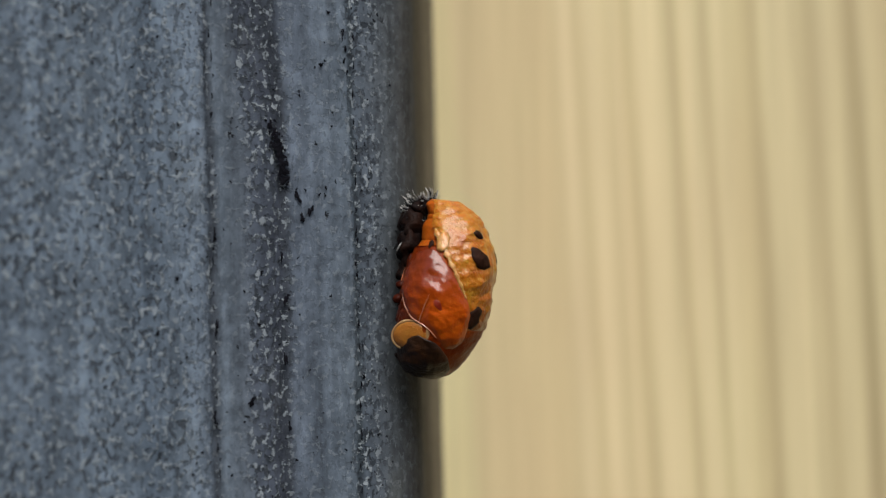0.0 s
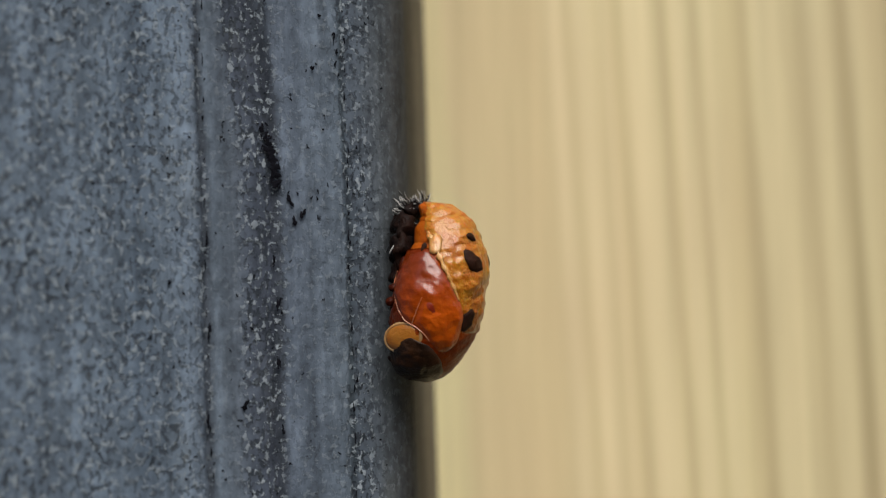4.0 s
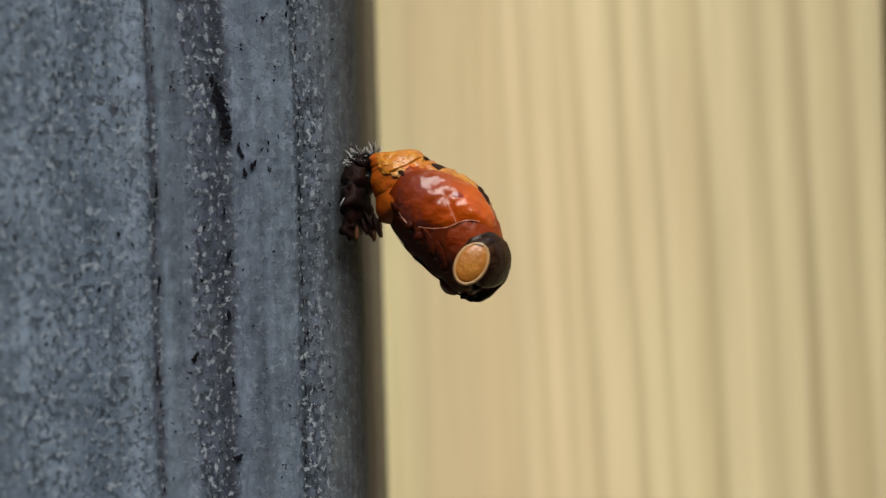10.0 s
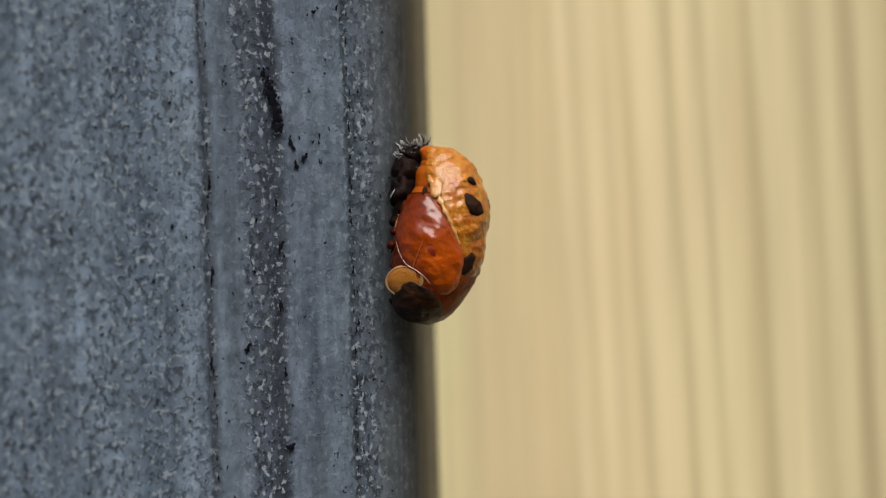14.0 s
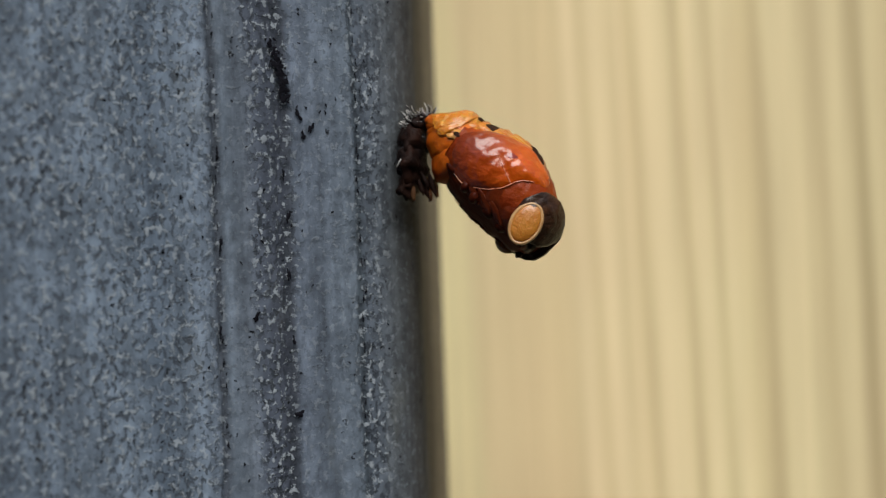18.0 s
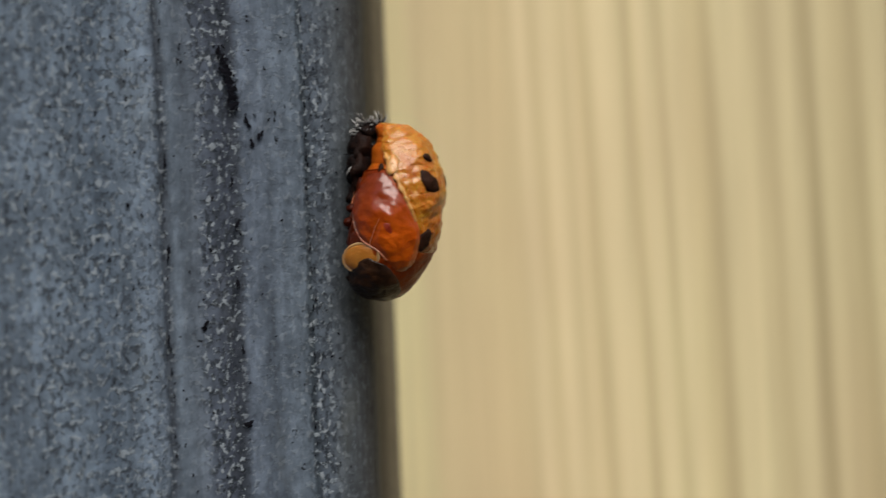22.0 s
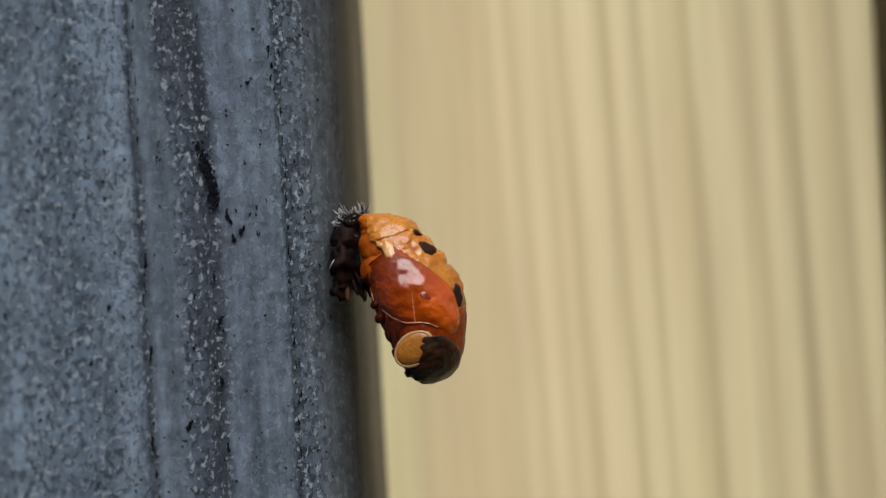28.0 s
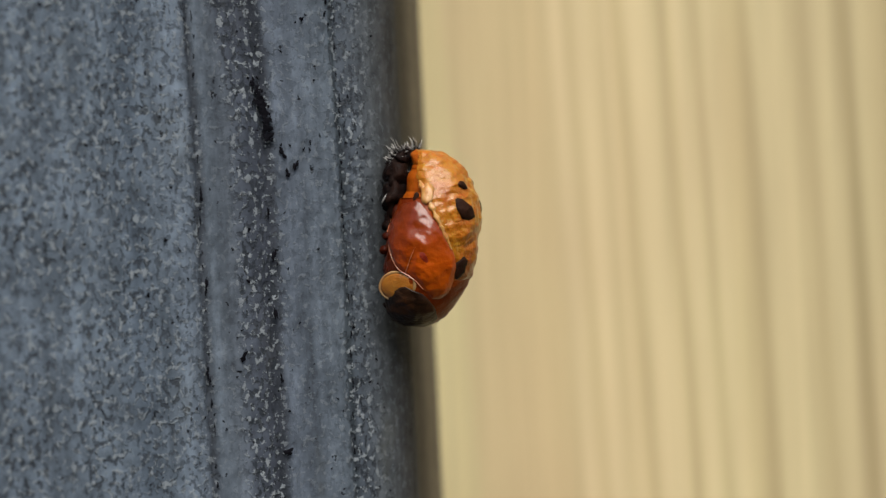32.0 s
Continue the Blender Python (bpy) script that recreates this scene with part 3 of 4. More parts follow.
# ---- the pupa ----
# Its own space: x to its back (away from the post), y to its far flank, z up; it hangs head down from the tail.
DORSAL = Vector((math.cos(radians(14)), -math.sin(radians(14)), 0.0))
BASE = Vector((0.058, -1.7, -0.113))
X, Y, Z = Vector((1, 0, 0)), Vector((0, 1, 0)), Vector((0, 0, 1))
STATIONS = np.array([
    # w down, back, belly, half width
    (0.18, 0.42, 0.20, 0.09), (0.30, 1.18, 0.05, 0.42), (0.59, 1.59, -0.02, 0.72), (0.96, 1.93, -0.12, 0.98), (1.30, 2.09, -0.25, 1.19), (1.76, 2.28, -0.45, 1.41), (2.13, 2.36, -0.60, 1.53), (2.50, 2.39, -0.72, 1.61),
    (2.96, 2.31, -0.84, 1.68), (3.33, 2.24, -0.90, 1.70), (3.79, 2.17, -0.95, 1.70), (4.26, 2.01, -0.99, 1.66), (4.63, 1.85, -1.00, 1.60), (5.00, 1.58, -1.00, 1.48), (5.37, 1.33, -0.98, 1.27), (5.64, 1.04, -0.80, 0.98), (5.83, 0.66, -0.40, 0.59), (5.94, 0.34, 0.15, 0.09)])


def hull(w):
    back, belly, half = (float(np.interp(w, STATIONS[:, 0], STATIONS[:, i])) for i in (1, 2, 3))
    return (back + belly) / 2, (back - belly) / 2, half


def skin(w, phi, puff=1.0, lift=0.0):
    """A place on the body: w down from the tail, phi degrees from the back towards the near flank."""
    c, a, b = hull(w)
    p = radians(phi)
    x = c + (a * puff + lift) * math.cos(p)
    # the underside is pressed flat
    flat = c - 0.84 * a
    if x < flat:
        x = flat + (x - flat) * 0.25
    return Vector((x, -(b * puff + lift) * math.sin(p), -w))


def rumple(p, size, deep, seed=0.0):
    """Uneven relief of soft skin at a place."""
    q = p / size + Vector((seed, seed * 1.7, 0))
    return deep * (noise.noise(q) + 0.5 * noise.noise(q * 2.3))


def shell_mesh(name, ws, phis, place, material, closed=False, cap=False):
    verts = [place(w, p) for w in ws for p in phis]
    faces = grid_faces(len(ws), len(phis), closed)
    if cap:
        n = len(phis)
        faces += [tuple(range(n)), tuple(len(verts) - 1 - i for i in range(n))]
    return mesh_of(name, verts, faces, material)


def blob(name, centre, axes, sizes, material, rough=0.0, seed=1, rings=10, around=16):
    """A rounded lump, a little uneven: sizes along three axes."""
    verts = []
    for i in range(rings + 1):
        th = math.pi * i / rings
        for j in range(around):
            ph = 2 * math.pi * j / around
            d = Vector((math.sin(th) * math.cos(ph), math.sin(th) * math.sin(ph), math.cos(th)))
            k = 1 + rough * 2 * noise.noise(d * 1.9 + Vector((seed * 3.1, seed * 1.3, 0)))
            verts.append(centre + axes[0] * d.x * sizes[0] * k + axes[1] * d.y * sizes[1] * k + axes[2] * d.z * sizes[2] * k)
    return mesh_of(name, verts, grid_faces(rings + 1, around, True), material)


def frame_at(w, phi):
    """A place on the skin, and its outward, round and down directions."""
    p = skin(w, phi)
    along = (skin(w, phi + 4) - skin(w, phi - 4)).normalized()
    down = (skin(w + 0.05, phi) - skin(w - 0.05, phi)).normalized()
    out = along.cross(down).normalized()
    if out.dot(p - Vector((hull(w)[0], 0, -w))) < 0:
        out = -out
    return p, out, along, down


def spot(parent, w, phi, wide, high, seed, material=None, name="dark_spot", puff=1.0, raise_by=0.03, lean=0.0, label="blackish brown spot", surface=None):
    """A slightly raised patch that follows the skin, with an uneven rim."""
    c, a, b = hull(w)
    n, verts = 20, []
    for ring, k in ((0, 0.0), (1, 0.62), (2, 0.92), (3, 1.0)):
        lift = (raise_by, raise_by, raise_by * 0.9, raise_by - 0.09)[ring]
        for i in range(n):
            t = 2 * math.pi * i / n
            q = k * (1 + (0.07 * math.sin(2 * t + seed) + 0.09 * math.sin(3 * t + 2 * seed) + 0.05 * math.sin(7 * t + seed)) * (ring > 0))
            dw = math.sin(t) * high / 2 * q
            turn = phi + math.degrees((math.cos(t) * wide / 2 * q + lean * dw) / max(a, 0.3))
            if surface:
                out = Vector((math.cos(radians(turn)), -math.sin(radians(turn)), 0))
                verts.append(surface(w + dw, turn) + out * (0.050, 0.042, 0.018, -0.05)[ring])
            else:
                verts.append(skin(w + dw, turn, puff, lift))
    part(name, mesh_of(name, verts, grid_faces(4, n, True), material or SPOT), parent, label)


pupa = tagged(new("ladybird_pupa"), "orange ladybird pupa with dark spots hanging head down from the post", "pupa")
pupa.matrix_world = Matrix.Translation(BASE * MM) @ Matrix((
    (DORSAL.x, -DORSAL.y, 0, 0), (DORSAL.y, DORSAL.x, 0, 0), (0, 0, 1, 0), (0, 0, 0, 1)))

PHIS = list(np.arange(0, 360, 5.0))


def slip(w, p, start, deep=0.30, reach=0.55):
    """How far a ring's back dips where it slides under the one before."""
    return deep * max(0.0, 1 - (w - start) / reach) * max(0.0, math.cos(radians(p)))


def crest(w):
    """Where the row of pale knobs runs, degrees round the body."""
    return float(np.interp(w, [0.3, 0.8, 1.13, 1.64, 2.33, 2.93, 3.41, 3.8, 4.6], [96, 104, 104, 87, 73, 59, 48, 42, 37]))


# rings of the abdomen, each slipping under the next: w from, w to, how far its back plate reaches, share of the bend, roll
RINGS = [(0.18, 0.74, 0.52, 0.2, 0.0), (0.4, 0.95, 0.74, 0.36, 3.7), (0.6, 1.2, 0.97, 0.5, 7.4), (0.8, 1.66, 1.2, 0.55, 11.0), (1.02, 2.05, 1.68, 0.63, 19.6), (1.48, 2.85, 2.62, 0.74, 24.5), (2.3, 3.7, 3.4, 0.86, 25.8), (3.0, 4.75, 4.5, 1.0, 27.0)]
moving = []
for n, (w0, w1, low, share, roll) in enumerate(RINGS):
    sink = 0.18 if n > 4 else 0.08

    def ring_place(w, p, w0=w0, w1=w1, sink=sink, buried=0.09 if n in (1, 2, 4) else 0.0):
        t = (w - w0) / (w1 - w0)
        belly = 0.5 - 0.5 * math.cos(radians(p))
        puff = 0.93 - 0.10 * belly - buried
        tuck = 0.3 * max(0.0, t - 0.8) + 0.5 * max(0.0, 0.2 - t) + 0.30 * max(0.0, t - 0.35) * max(0.0, belly - 0.3) + 1.0 * max(0.0, belly - 0.5) * max(0.0, min(1.0, (w - 2.1) / 0.5))
        return skin(w, p, puff, rumple(skin(w, p, puff), 0.45, 0.025, 1) - tuck - sink * slip(w, p, w0))

    ring = part("abdomen_ring", shell_mesh("abdomen_ring", np.linspace(w0, w1, 18), PHIS, ring_place, ABDOMEN, True), pupa, "smooth orange abdomen ring")
    moving.append((ring, share, roll))
    top = w0 + 0.02

    def plate_place(w, f, top=top, low=low, sink=sink, scallop=7 if n < 4 else 0):
        t = (w - top) / (low - top)
        p = f * (crest(w) + 2 + scallop * math.sin(math.pi * t))
        q = skin(w, p)
        edge = max(0.0, min(1.0, (1 - abs(f)) * 6 + 0.15, t * 8 + 0.05, (1 - t) * 12))
        fold = (0.035 if low > 1.3 else 0.040) * math.sin(math.pi * t) ** 0.6 + 0.03 * math.cos(radians(p * 6 + 60 * low)) * math.sin(math.pi * t) + 0.007 * math.sin(w * 15 + 4 * noise.noise(q * 1.3))
        return skin(w, p, 0.945, (fold + 0.02 + rumple(q, 0.55, 0.055, 4) + rumple(q, 0.2, 0.026, 6)) * edge - 0.015 - 0.3 * sink * slip(w, p, top))

    def on_plate(w, p, place=plate_place):
        return place(w, p / (crest(w) + 2))

    part("back_plate", shell_mesh("back_plate", np.linspace(top, low, 12 + int(20 * (low - top))), np.linspace(-1, 1, 81), plate_place, BACK), ring, "wrinkled yellow orange back plate")
    for side in (1, -1):
        if 3 < n < 7:
            # a pale, lumpy ridge along the edge of the back plate
            ridge, steps = [], 6 + int(22 * (low - w0))
            for i in range(steps):
                at = w0 + 0.14 + (low - w0 - 0.14) * i / (steps - 1)
                p, out, along, down = frame_at(at, side * (crest(at) + 1))
                lump = (0.55 + 0.30 * math.sin(at * 17 + n) + 0.5 * noise.noise(Vector((at * 6, n, side)))) * math.sin(math.pi * (0.06 + 0.88 * i / (steps - 1))) ** 0.5
                wide = (0.16, 0.15, 0.12)[n - 4] * max(0.35, lump)
                ridge += [p - out * 0.055 + (along * math.cos(a) * wide + out * math.sin(a) * (0.024 + 0.17 * wide)) for a in (0, 0.79, 1.57, 2.36, 3.14, 3.93, 4.71, 5.5)]
            part("side_ridge", mesh_of("side_ridge", ridge, grid_faces(steps, 8, True), KNOB), ring, "pale lumpy ridge along the side")
        if n == 4:
            p, out, along, down = frame_at(1.58, side * 88)
            part("pale_lobe", blob("pale_lobe", p - out * 0.045, (along, down, out), (0.20, 0.36, 0.06), KNOB, 0.20, 4 + side), ring, "pale translucent lobe")
    if n == 4:
        for side in (1, -1):
            spot(ring, 1.40, side * 31, 0.42, 0.28, 3 + side, lean=-0.4, surface=on_plate)
    if n == 5:
        for side in (1, -1):
            spot(ring, 2.18, side * 35, 0.70, 0.78, 8 + side, lean=-0.45, surface=on_plate)
    if n == 7:
        for side in (1, -1):
            spot(ring, 4.04, side * 34, 0.60, 0.76, 12 + side, lean=0.15, surface=on_plate)

thorax_ws = np.concatenate([np.linspace(1.72, 5.37, 56), np.linspace(5.42, 5.94, 14)])


def thorax_place(w, p):
    q = skin(w, p)
    fade = min(1.0, (5.94 - w) * 2)
    turn = p if p < 180 else 360 - p
    hollow = float(np.interp(w, [1.72, 2.6, 4.0, 4.8], [1.1, 0.75, 0.42, 0.30])) * max(0.0, min(1.0, (crest(min(w, 4.9)) + 4 - turn) / 14)) * max(0.0, min(1.0, (4.44 - w) * 1.8))
    hollow += 0.14 * max(0.0, min(1.0, (turn - 135) / 35))
    return skin(w, p, 0.95, (rumple(q, 0.40, 0.045, 9) + rumple(q, 0.15, 0.02, 3)) * fade - hollow)


thorax = part("fore_body", shell_mesh("fore_body", thorax_ws, PHIS, thorax_place, THORAX, True, True), pupa, "wrinkled red orange fore body")
moving.append((thorax, 1.0, 27))
DIM = make_chitin("dim red spot", (0.12, 0.010, 0.004), (0.16, 0.018, 0.006), 0.30, 1800, 0.0, 0.5)

WING_PHI = [36, 46, 59, 72, 88, 98, 104, 115, 128, 140, 150]
WING_TOP = [4.20, 3.45, 2.96, 2.51, 2.06, 1.84, 1.74, 1.78, 1.88, 2.08, 2.50]
WING_LOW = [4.75, 4.98, 4.98, 4.78, 4.38, 4.20, 4.13, 3.98, 3.63, 3.14, 2.75]


def wing_point(s, t, side, lift=0.0):
    """s from the back edge to the belly edge, t from the tail edge to the front edge."""
    phi = 36 + 114 * s
    top, low = float(np.interp(phi, WING_PHI, WING_TOP)), float(np.interp(phi, WING_PHI, WING_LOW))
    w = top + (low - top) * t
    edge = max(0.0, min(1.0, s * 9, (1 - s) * 6, t * 7, (1 - t) * 9))
    q = skin(w, side * phi)
    crease = -0.05 * math.exp(-(((s - 0.50 - 0.23 * (t - 0.65)) / 0.03) ** 2)) * max(0.0, min(1.0, (t - 0.35) * 4))
    return skin(w, side * phi, 0.97, 0.08 * math.sqrt(edge) - 0.05 + 0.14 * math.sin(math.pi * s) * math.sin(math.pi * t ** 1.3) + 0.04 * math.exp(-(((s - 0.40) / 0.11) ** 2)) * math.sin(math.pi * t) + lift + (rumple(q, 0.8, 0.045, 5) + rumple(q, 0.26, 0.034, 3) + crease) * edge)


for side in (1, -1):
    ts = np.linspace(0, 1, 46)
    verts = [wing_point(s, t, side) for s in np.linspace(0, 1, 50) for t in ts]
    part("wing_case", mesh_of("wing_case", verts, grid_faces(50, 46), WING), thorax, "smooth glossy red wing case")
    verts = []
    for ring_r, up in ((0.0, 0.012), (0.7, 0.012), (1.0, -0.01)):
        for i in range(16):
            a = 2 * math.pi * i / 16
            q = ring_r * (1 + 0.12 * math.sin(2 * a + 1) + 0.08 * math.sin(3 * a))
            verts.append(wing_point(0.40 + 0.045 * math.cos(a) * q, 0.585 + 0.070 * math.sin(a) * q, side, up))
    part("dim_spot", mesh_of("dim_spot", verts, grid_faces(3, 16, True), DIM), thorax, "dim dark red spot on the wing case")
    verts, steps = [], 60
    for i in range(steps):
        f = i / (steps - 1)
        s, t = (0.97, 0.02 + 0.96 * f / 0.6) if f < 0.6 else (0.97 - 0.60 * (f - 0.6) / 0.4, 0.985)
        c = wing_point(s, t, side, 0.03)
        ahead = (wing_point(min(1, s + 0.001), min(1, t + 0.02), side, 0.03) - c).normalized()
        r1 = ahead.orthogonal().normalized()
        r2 = ahead.cross(r1)
        verts += [c + (r1 * math.cos(a) + r2 * math.sin(a)) * (0.004 + 0.014 * max(0.0, min(1.0, (f - 0.14) / 0.2))) for a in (0, 1.05, 2.1, 3.14, 4.2, 5.24)]
    fold = []
    for i in range(24):
        t = 0.55 + 0.43 * i / 23
        c = wing_point(0.515 + 0.23 * (t - 0.65), t, side, 0.012)
        ahead = (wing_point(0.515 + 0.23 * (t - 0.64), t + 0.01, side, 0.012) - c).normalized()
        r1 = ahead.orthogonal().normalized()
        r2 = ahead.cross(r1)
        fold += [c + (r1 * math.cos(a) + r2 * math.sin(a)) * (0.006 + 0.012 * i / 23) for a in (0, 1.05, 2.1, 3.14, 4.2, 5.24)]
    part("wing_fold", mesh_of("wing_fold", fold, grid_faces(24, 6, True), RIM), thorax, "thin pinkish fold")
    part("wing_rim", mesh_of("wing_rim", verts, grid_faces(steps, 6, True), RIM), thorax, "thin pinkish rim")
    for k, (w, u, v, sx, sz) in enumerate(((2.45, -0.22, 0.80, 0.18, 0.50), (2.92, -0.51, 0.98, 0.20, 0.15), (3.36, -0.63, 1.00, 0.20, 0.16), (3.98, -0.66, 0.70, 0.15, 0.22), (4.55, -0.76, 0.55, 0.15, 0.20))):
        part("folded_leg", blob("folded_leg", Vector((u + 0.16 * (side < 0), -side * v * 0.85, -w)), (X, Y, Z), (sx, 0.26, sz), LEG, 0.10, 40 + k + side), thorax, "dark red folded leg")
    for k, w in enumerate((3.2, 3.75, 4.2)):
        p, out, along, down = frame_at(w, side * 144)
        part("leg_shaft", blob("leg_shaft", p - out * 0.07, (along, (down + along * 0.5).normalized(), out), (0.15, 0.45, 0.045), BELLY, 0.15, 60 + k + side), thorax, "dark red folded leg")
    spot(thorax, 1.68, side * 106, 0.17, 0.26, 17 + side, raise_by=0.0, puff=0.97, label="dark notch beside the wing tip")


# the dark underside with its folded legs
def belly_place(w, p):
    q = skin(w, p)
    t = (w - 1.97) / 3.40
    edge = max(0.0, min(1.0, (p - 112) / 12, (248 - p) / 12, t * 7, (1 - t) * 6))
    return skin(w, p, 0.95, (0.05 + 0.04 * math.sin(w * 7 + 0.05 * p) + rumple(q, 0.4, 0.05, 8)) * math.sqrt(edge) - 0.03 - 0.10 * max(0.0, min(1.0, (45 - abs(p - 180)) / 35)))


part("belly_plate", shell_mesh("belly_plate", np.linspace(1.97, 5.37, 60), np.linspace(112, 248, 56), belly_place, BELLY), thorax, "dark red brown underside")

heads = []
# the pronotum: a black shield across the front, a pale lobe at each side
for side in (1, -1):

    def shield_place(w, f, side=side):
        t = (w - 4.45) / 1.48
        rim = float(np.interp(w, [4.45, 4.61, 4.75, 5.15, 5.45, 5.75, 5.93], [106, 91, 77, 54, 42, 24, 5])) + 2 * noise.noise(Vector((w * 4, side, 0)))
        p = rim + (142 - rim) * f
        start = max(0.0, min(1.0, t * 5, f * 12, (1 - f) * 12))
        return skin(w, side * p, 0.96, (0.09 * math.sqrt(start) + (rumple(skin(w, side * p), 0.45, 0.05, 7) + rumple(skin(w, side * p), 0.17, 0.02, 2)) * start) * min(1.0, (5.95 - w) * 9) - 0.01)

    heads.append((part("pronotum", shell_mesh("pronotum", np.linspace(4.45, 5.93, 30), np.linspace(0, 1, 40), shield_place, BLACK), thorax, "blackish brown shining shield"), 0.25))
    q = Vector((-0.16, -side * 1.33, -4.50))
    out = Vector((-0.30, -side * 0.95, -0.12)).normalized()
    wide = (Vector((0.98, 0, 0.16)) - out * Vector((0.98, 0, 0.16)).dot(out)).normalized()
    high = out.cross(wide).normalized()
    heads.append((part("pronotum_lobe", blob("pronotum_lobe", q, (wide, high, out), (0.65, 0.44, 0.14), CREAM, 0.03, 5, 14, 26), thorax, "tan oval lobe of the shield"), 0.72 if side > 0 else 0.25))
    ring_verts, turns = [], 32
    for i in range(turns):
        a = 2 * math.pi * i / turns
        ray = wide * math.cos(a) * 0.665 + high * math.sin(a) * 0.45
        c, r = q + ray - out * 0.02, ray.normalized()
        ring_verts += [c + r * 0.062 * math.cos(b) + out * 0.070 * math.sin(b) for b in (0, 1.05, 2.1, 3.14, 4.2, 5.24)]
    faces = [tuple(((i + di) % turns) * 6 + (j + dj) % 6 for di, dj in ((0, 0), (1, 0), (1, 1), (0, 1))) for i in range(turns) for j in range(6)]
    heads.append((part("lobe_rim", mesh_of("lobe_rim", ring_verts, faces, CREAM_RIM), thorax, "pale raised rim"), 0.72 if side > 0 else 0.25))
heads.append((part("head", blob("head", Vector((-0.36, 0, -5.15)), (X, Y, Z), (0.36, 0.75, 0.36), BLACK, 0.10, 9, 14, 20), thorax, "small blackish brown head"), 0.25))
for k, (u, v, w) in enumerate(((-0.72, -0.55, 5.15), (-0.55, -0.40, 5.42), (-0.72, 0.5, 5.15))):
    heads.append((part("mouth_part", blob("mouth_part", Vector((u, v, -w)), (X, Y, Z), (0.17, 0.16, 0.12), HUSK, 0.15, 70 + k), thorax, "brown mouth part"), 0.25))

# ---- the shed larval skin at the tail ----
husk = tagged(new("larval_husk"), "crumpled black and white spiny larval skin stuck to the post", "larval skin")
husk.matrix_world = pupa.matrix_world @ Matrix.Translation(Vector((-0.08, 0.75, 0.0)) * MM)
for k, (c, sizes) in enumerate((((-0.12, -0.10, -0.45), (0.42, 0.80, 0.40)), ((-0.28, -0.45, -1.05), (0.46, 0.95, 0.62)), ((-0.30, -0.70, -1.75), (0.44, 0.92, 0.72)), ((-0.42, -0.80, -2.45), (0.30, 0.75, 0.50)))):
    part("husk_fold", blob("husk_fold", Vector(c), (X, Y, Z), sizes, HUSK, 0.22, 2 + k, 16, 22), husk)
for k, (x, y, z, s, h, lean) in enumerate(((0.00, -0.95, -2.45, 0.085, 0.34, 0.35), (0.14, -0.90, -2.25, 0.07, 0.30, 0.5), (-0.20, -1.15, -2.65, 0.09, 0.30, 0.1), (0.10, -0.75, -2.50, 0.06, 0.26, -0.2))):
    tilt = (Z - X * lean).normalized()
    part("shed_leg", blob("shed_leg", Vector((x, y, z)), (tilt.cross(Y).normalized(), Y, tilt), (s, s, h), FLAP if k > 1 else HUSK, 0.15, 20 + k), husk)
part("skin_flake", blob("skin_flake", Vector((-0.50, -1.62, -1.72)), ((X + Z * 0.5).normalized(), Y, (Z + X * 0.5).normalized()), (0.05, 0.04, 0.15), SPINE_PALE, 0.2, 31), husk, "pale papery flake")
for k in range(7):
    # ragged flaps of skin that hang free
    at = Vector((0.02 + 0.075 * k, -0.70 - 0.07 * (k % 3), -2.35 - 0.09 * (k % 4)))
    way = Vector((0.10 + 0.09 * (k % 3), -0.10, -1.0)).normalized()
    cross = way.cross(Y).normalized()
    part("skin_flap", blob("skin_flap", at, (cross, cross.cross(way), way), (0.075, 0.05, 0.30 + 0.05 * (k % 2)), FLAP if k % 3 == 0 else HUSK, 0.35, 80 + k), husk)
rng = random.Random(11)
for k in range(260):
    a, down = rng.uniform(-0.3, 3.3), rng.random() ** 1.3 * 1.5
    root = Vector((-0.12 - 0.42 * math.cos(a) * rng.uniform(0.5, 1.0) - 0.18 * down, -0.10 - 0.80 * math.sin(a) * rng.uniform(0.6, 1.0), -0.12 - down))
    way = (root - Vector((-0.15, 0.0, -0.55)) + Vector((rng.uniform(-0.5, 0.5), rng.uniform(-0.6, 0.2), rng.uniform(-0.4, 0.6)))).normalized()
    long, thin = rng.uniform(0.18, 0.46), rng.uniform(0.016, 0.042)
    side = way.orthogonal().normalized()
    up = way.cross(side)
    verts = []
    for t, r in ((0, 1.0), (0.5, 0.8), (1.0, 0.15)):
        mid = root + way * long * t + side * 0.06 * math.sin(t * 2.5)
        verts += [mid + (side * math.cos(c) + up * math.sin(c)) * thin * r for c in (0, 1.57, 3.14, 4.71)]
    part("spine", mesh_of("spine", verts, grid_faces(3, 4, True) + [(8, 9, 10, 11)], SPINE_PALE if rng.random() < 0.62 * (1.1 - down) + 0.06 else SPINE_DARK), husk)


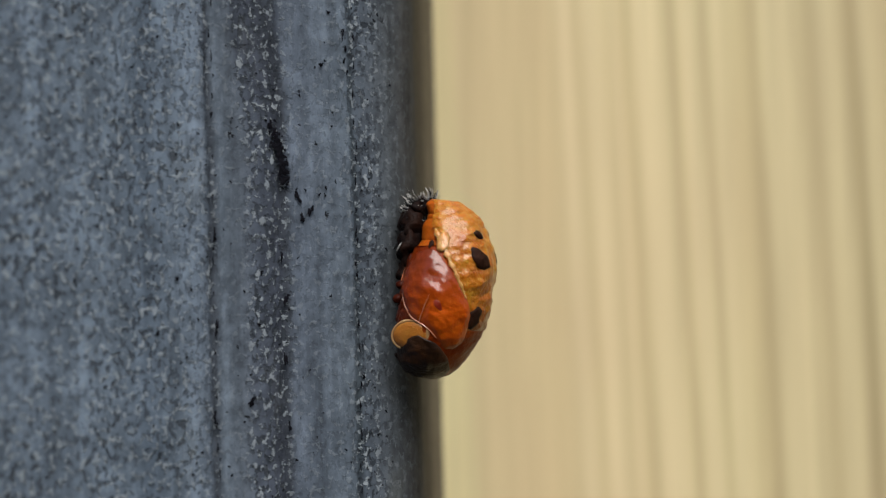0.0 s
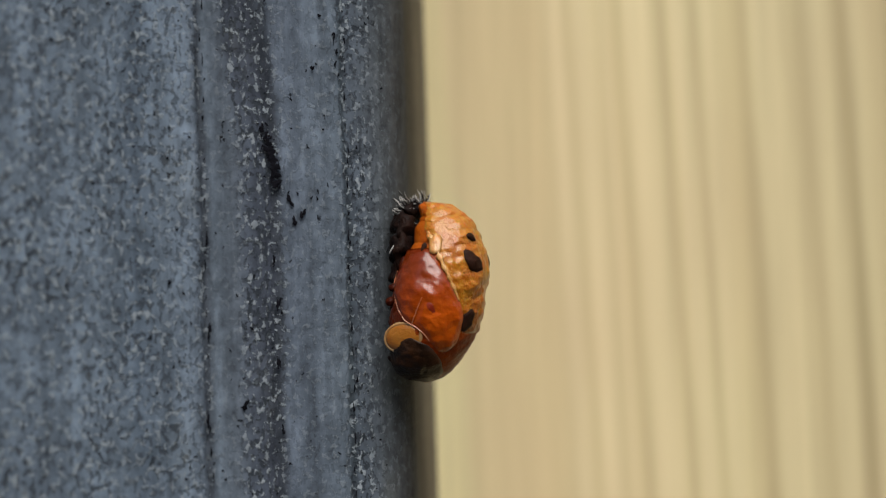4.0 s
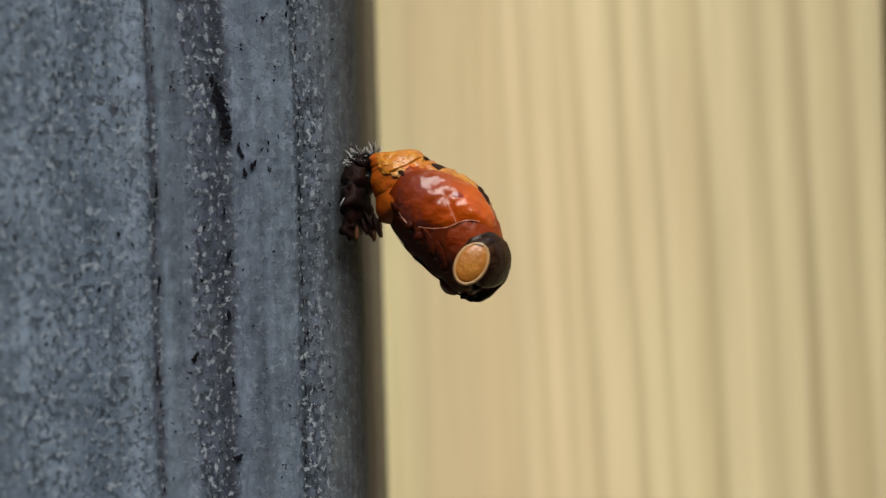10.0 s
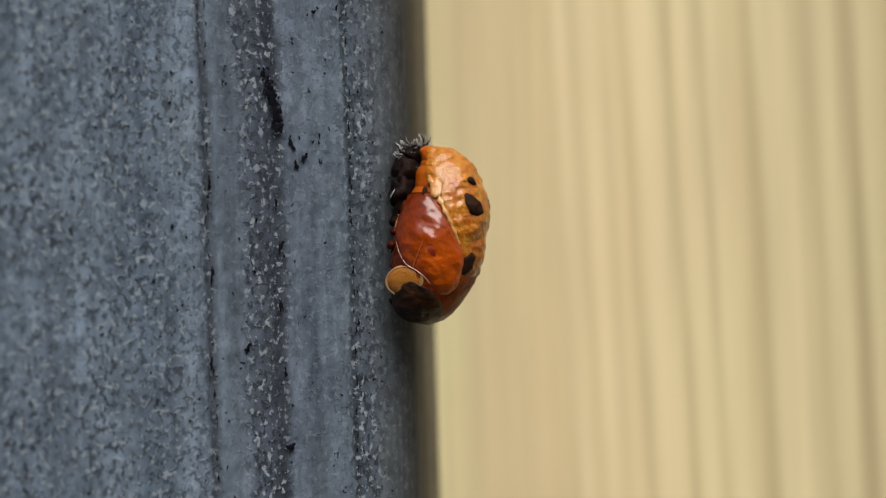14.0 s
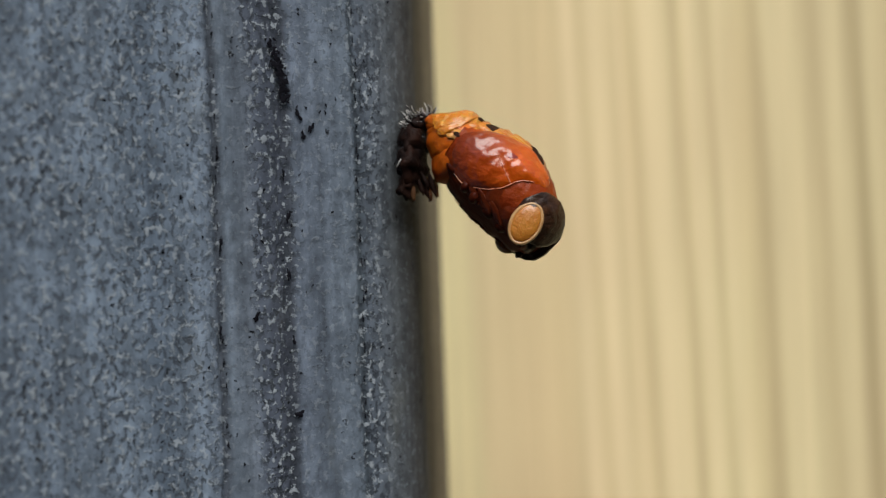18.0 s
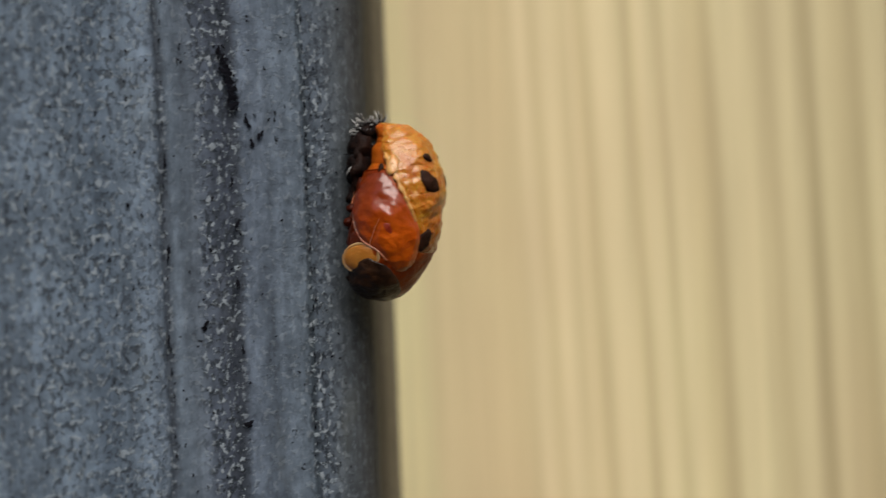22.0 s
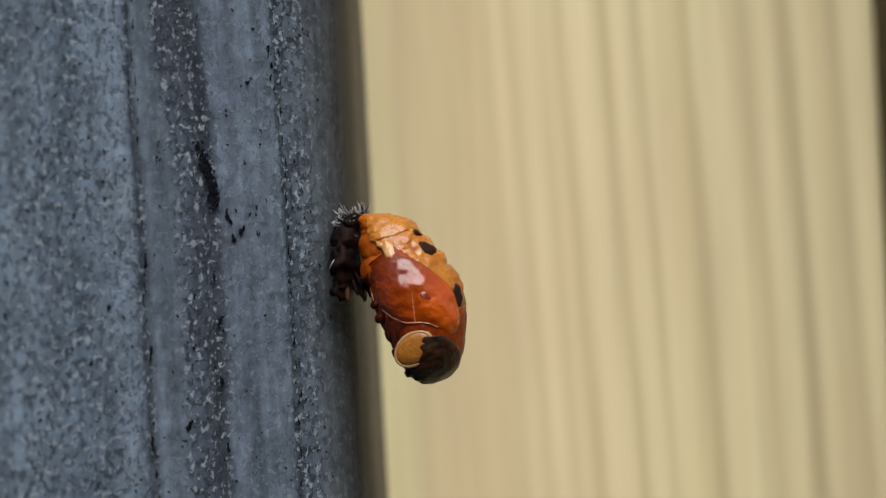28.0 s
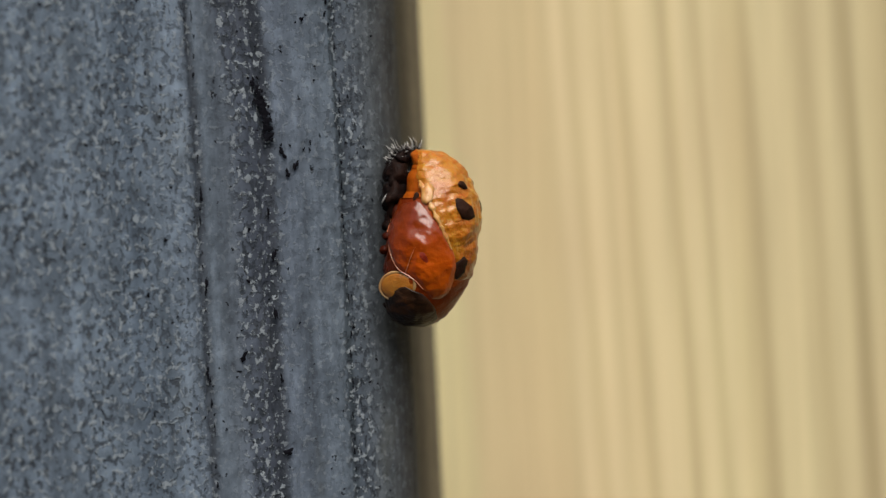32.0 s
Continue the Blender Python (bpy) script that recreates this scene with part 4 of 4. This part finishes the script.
# ---- what moves: the pupa jerks up from the post and sinks back ----
def motions():
    hinge, core = Vector((0.41, 0, -0.46)) * MM, Vector((0.2, -0.9, 0)) * MM
    bend = [(0.0, 0), (4.45, 0), (4.6, 56), (4.9, 46), (5.5, 28), (5.6, 24), (5.7, 19), (5.8, 14.5), (5.9, 9), (6.0, 4), (6.1, 1.2), (6.4, 0), (8.2, 0), (8.3, 5), (8.4, 46), (8.5, 35),
            (8.7, 29), (8.8, 27.5), (8.9, 26), (9.0, 58), (9.2, 57), (9.5, 53.8), (10.0, 51.6), (10.4, 49), (10.6, 47), (10.8, 40), (11.0, 31), (11.3, 17.5), (11.5, 6), (11.7, 2), (12.0, 0), (14.2, 0),
            (14.3, 71), (14.4, 65), (14.5, 62.5), (15.2, 57.5), (16.5, 54), (17.0, 53), (17.5, 52), (18.0, 51.5), (18.4, 49), (18.6, 42), (18.8, 30), (19.0, 13.5), (19.2, 4), (19.4, 1), (19.7, 0), (23.1, 0),
            (23.2, 56), (23.3, 46.5), (23.5, 41.6), (23.8, 38.5), (24.0, 37.2), (24.1, 36), (24.2, 66), (24.3, 61.5), (24.5, 58.5), (25.3, 55.5), (26.5, 51), (26.8, 43), (27.0, 36.7), (27.2, 35), (27.5, 33), (28.0, 29.5),
            (28.4, 23), (28.5, 20.5), (28.7, 15), (29.0, 4), (29.3, 1), (29.6, 0), (32.0, 0)]
    for ob, share, roll in moving:
        rows = []
        for t, a in bend:
            turn = Matrix.Rotation(-radians(a * share), 4, "Y")
            twist = Matrix.Rotation(radians(roll * min(1.05, (a / 50) ** 1.1)), 4, "Z")
            pull = Z * 0.30 * share * MM * max(0.0, min(1.0, (a - 40) / 20))
            rows.append((t, Matrix.Translation(hinge) @ turn @ Matrix.Translation(core - hinge + pull) @ twist @ Matrix.Translation(-core)))
        walk(ob, rows)
    # the shield and head stretch forward in the strong jerks, the pale lobes most
    for ob, far in heads:
        rows = []
        for t, a in bend:
            reach = (-Z * far - (X * 0.6 - Y * 0.06) * (far - 0.25)) * MM * max(0.0, min(1.0, (a - 18) / 32))
            rows.append((t, Matrix.Translation(reach)))
        walk(ob, rows)


motions()
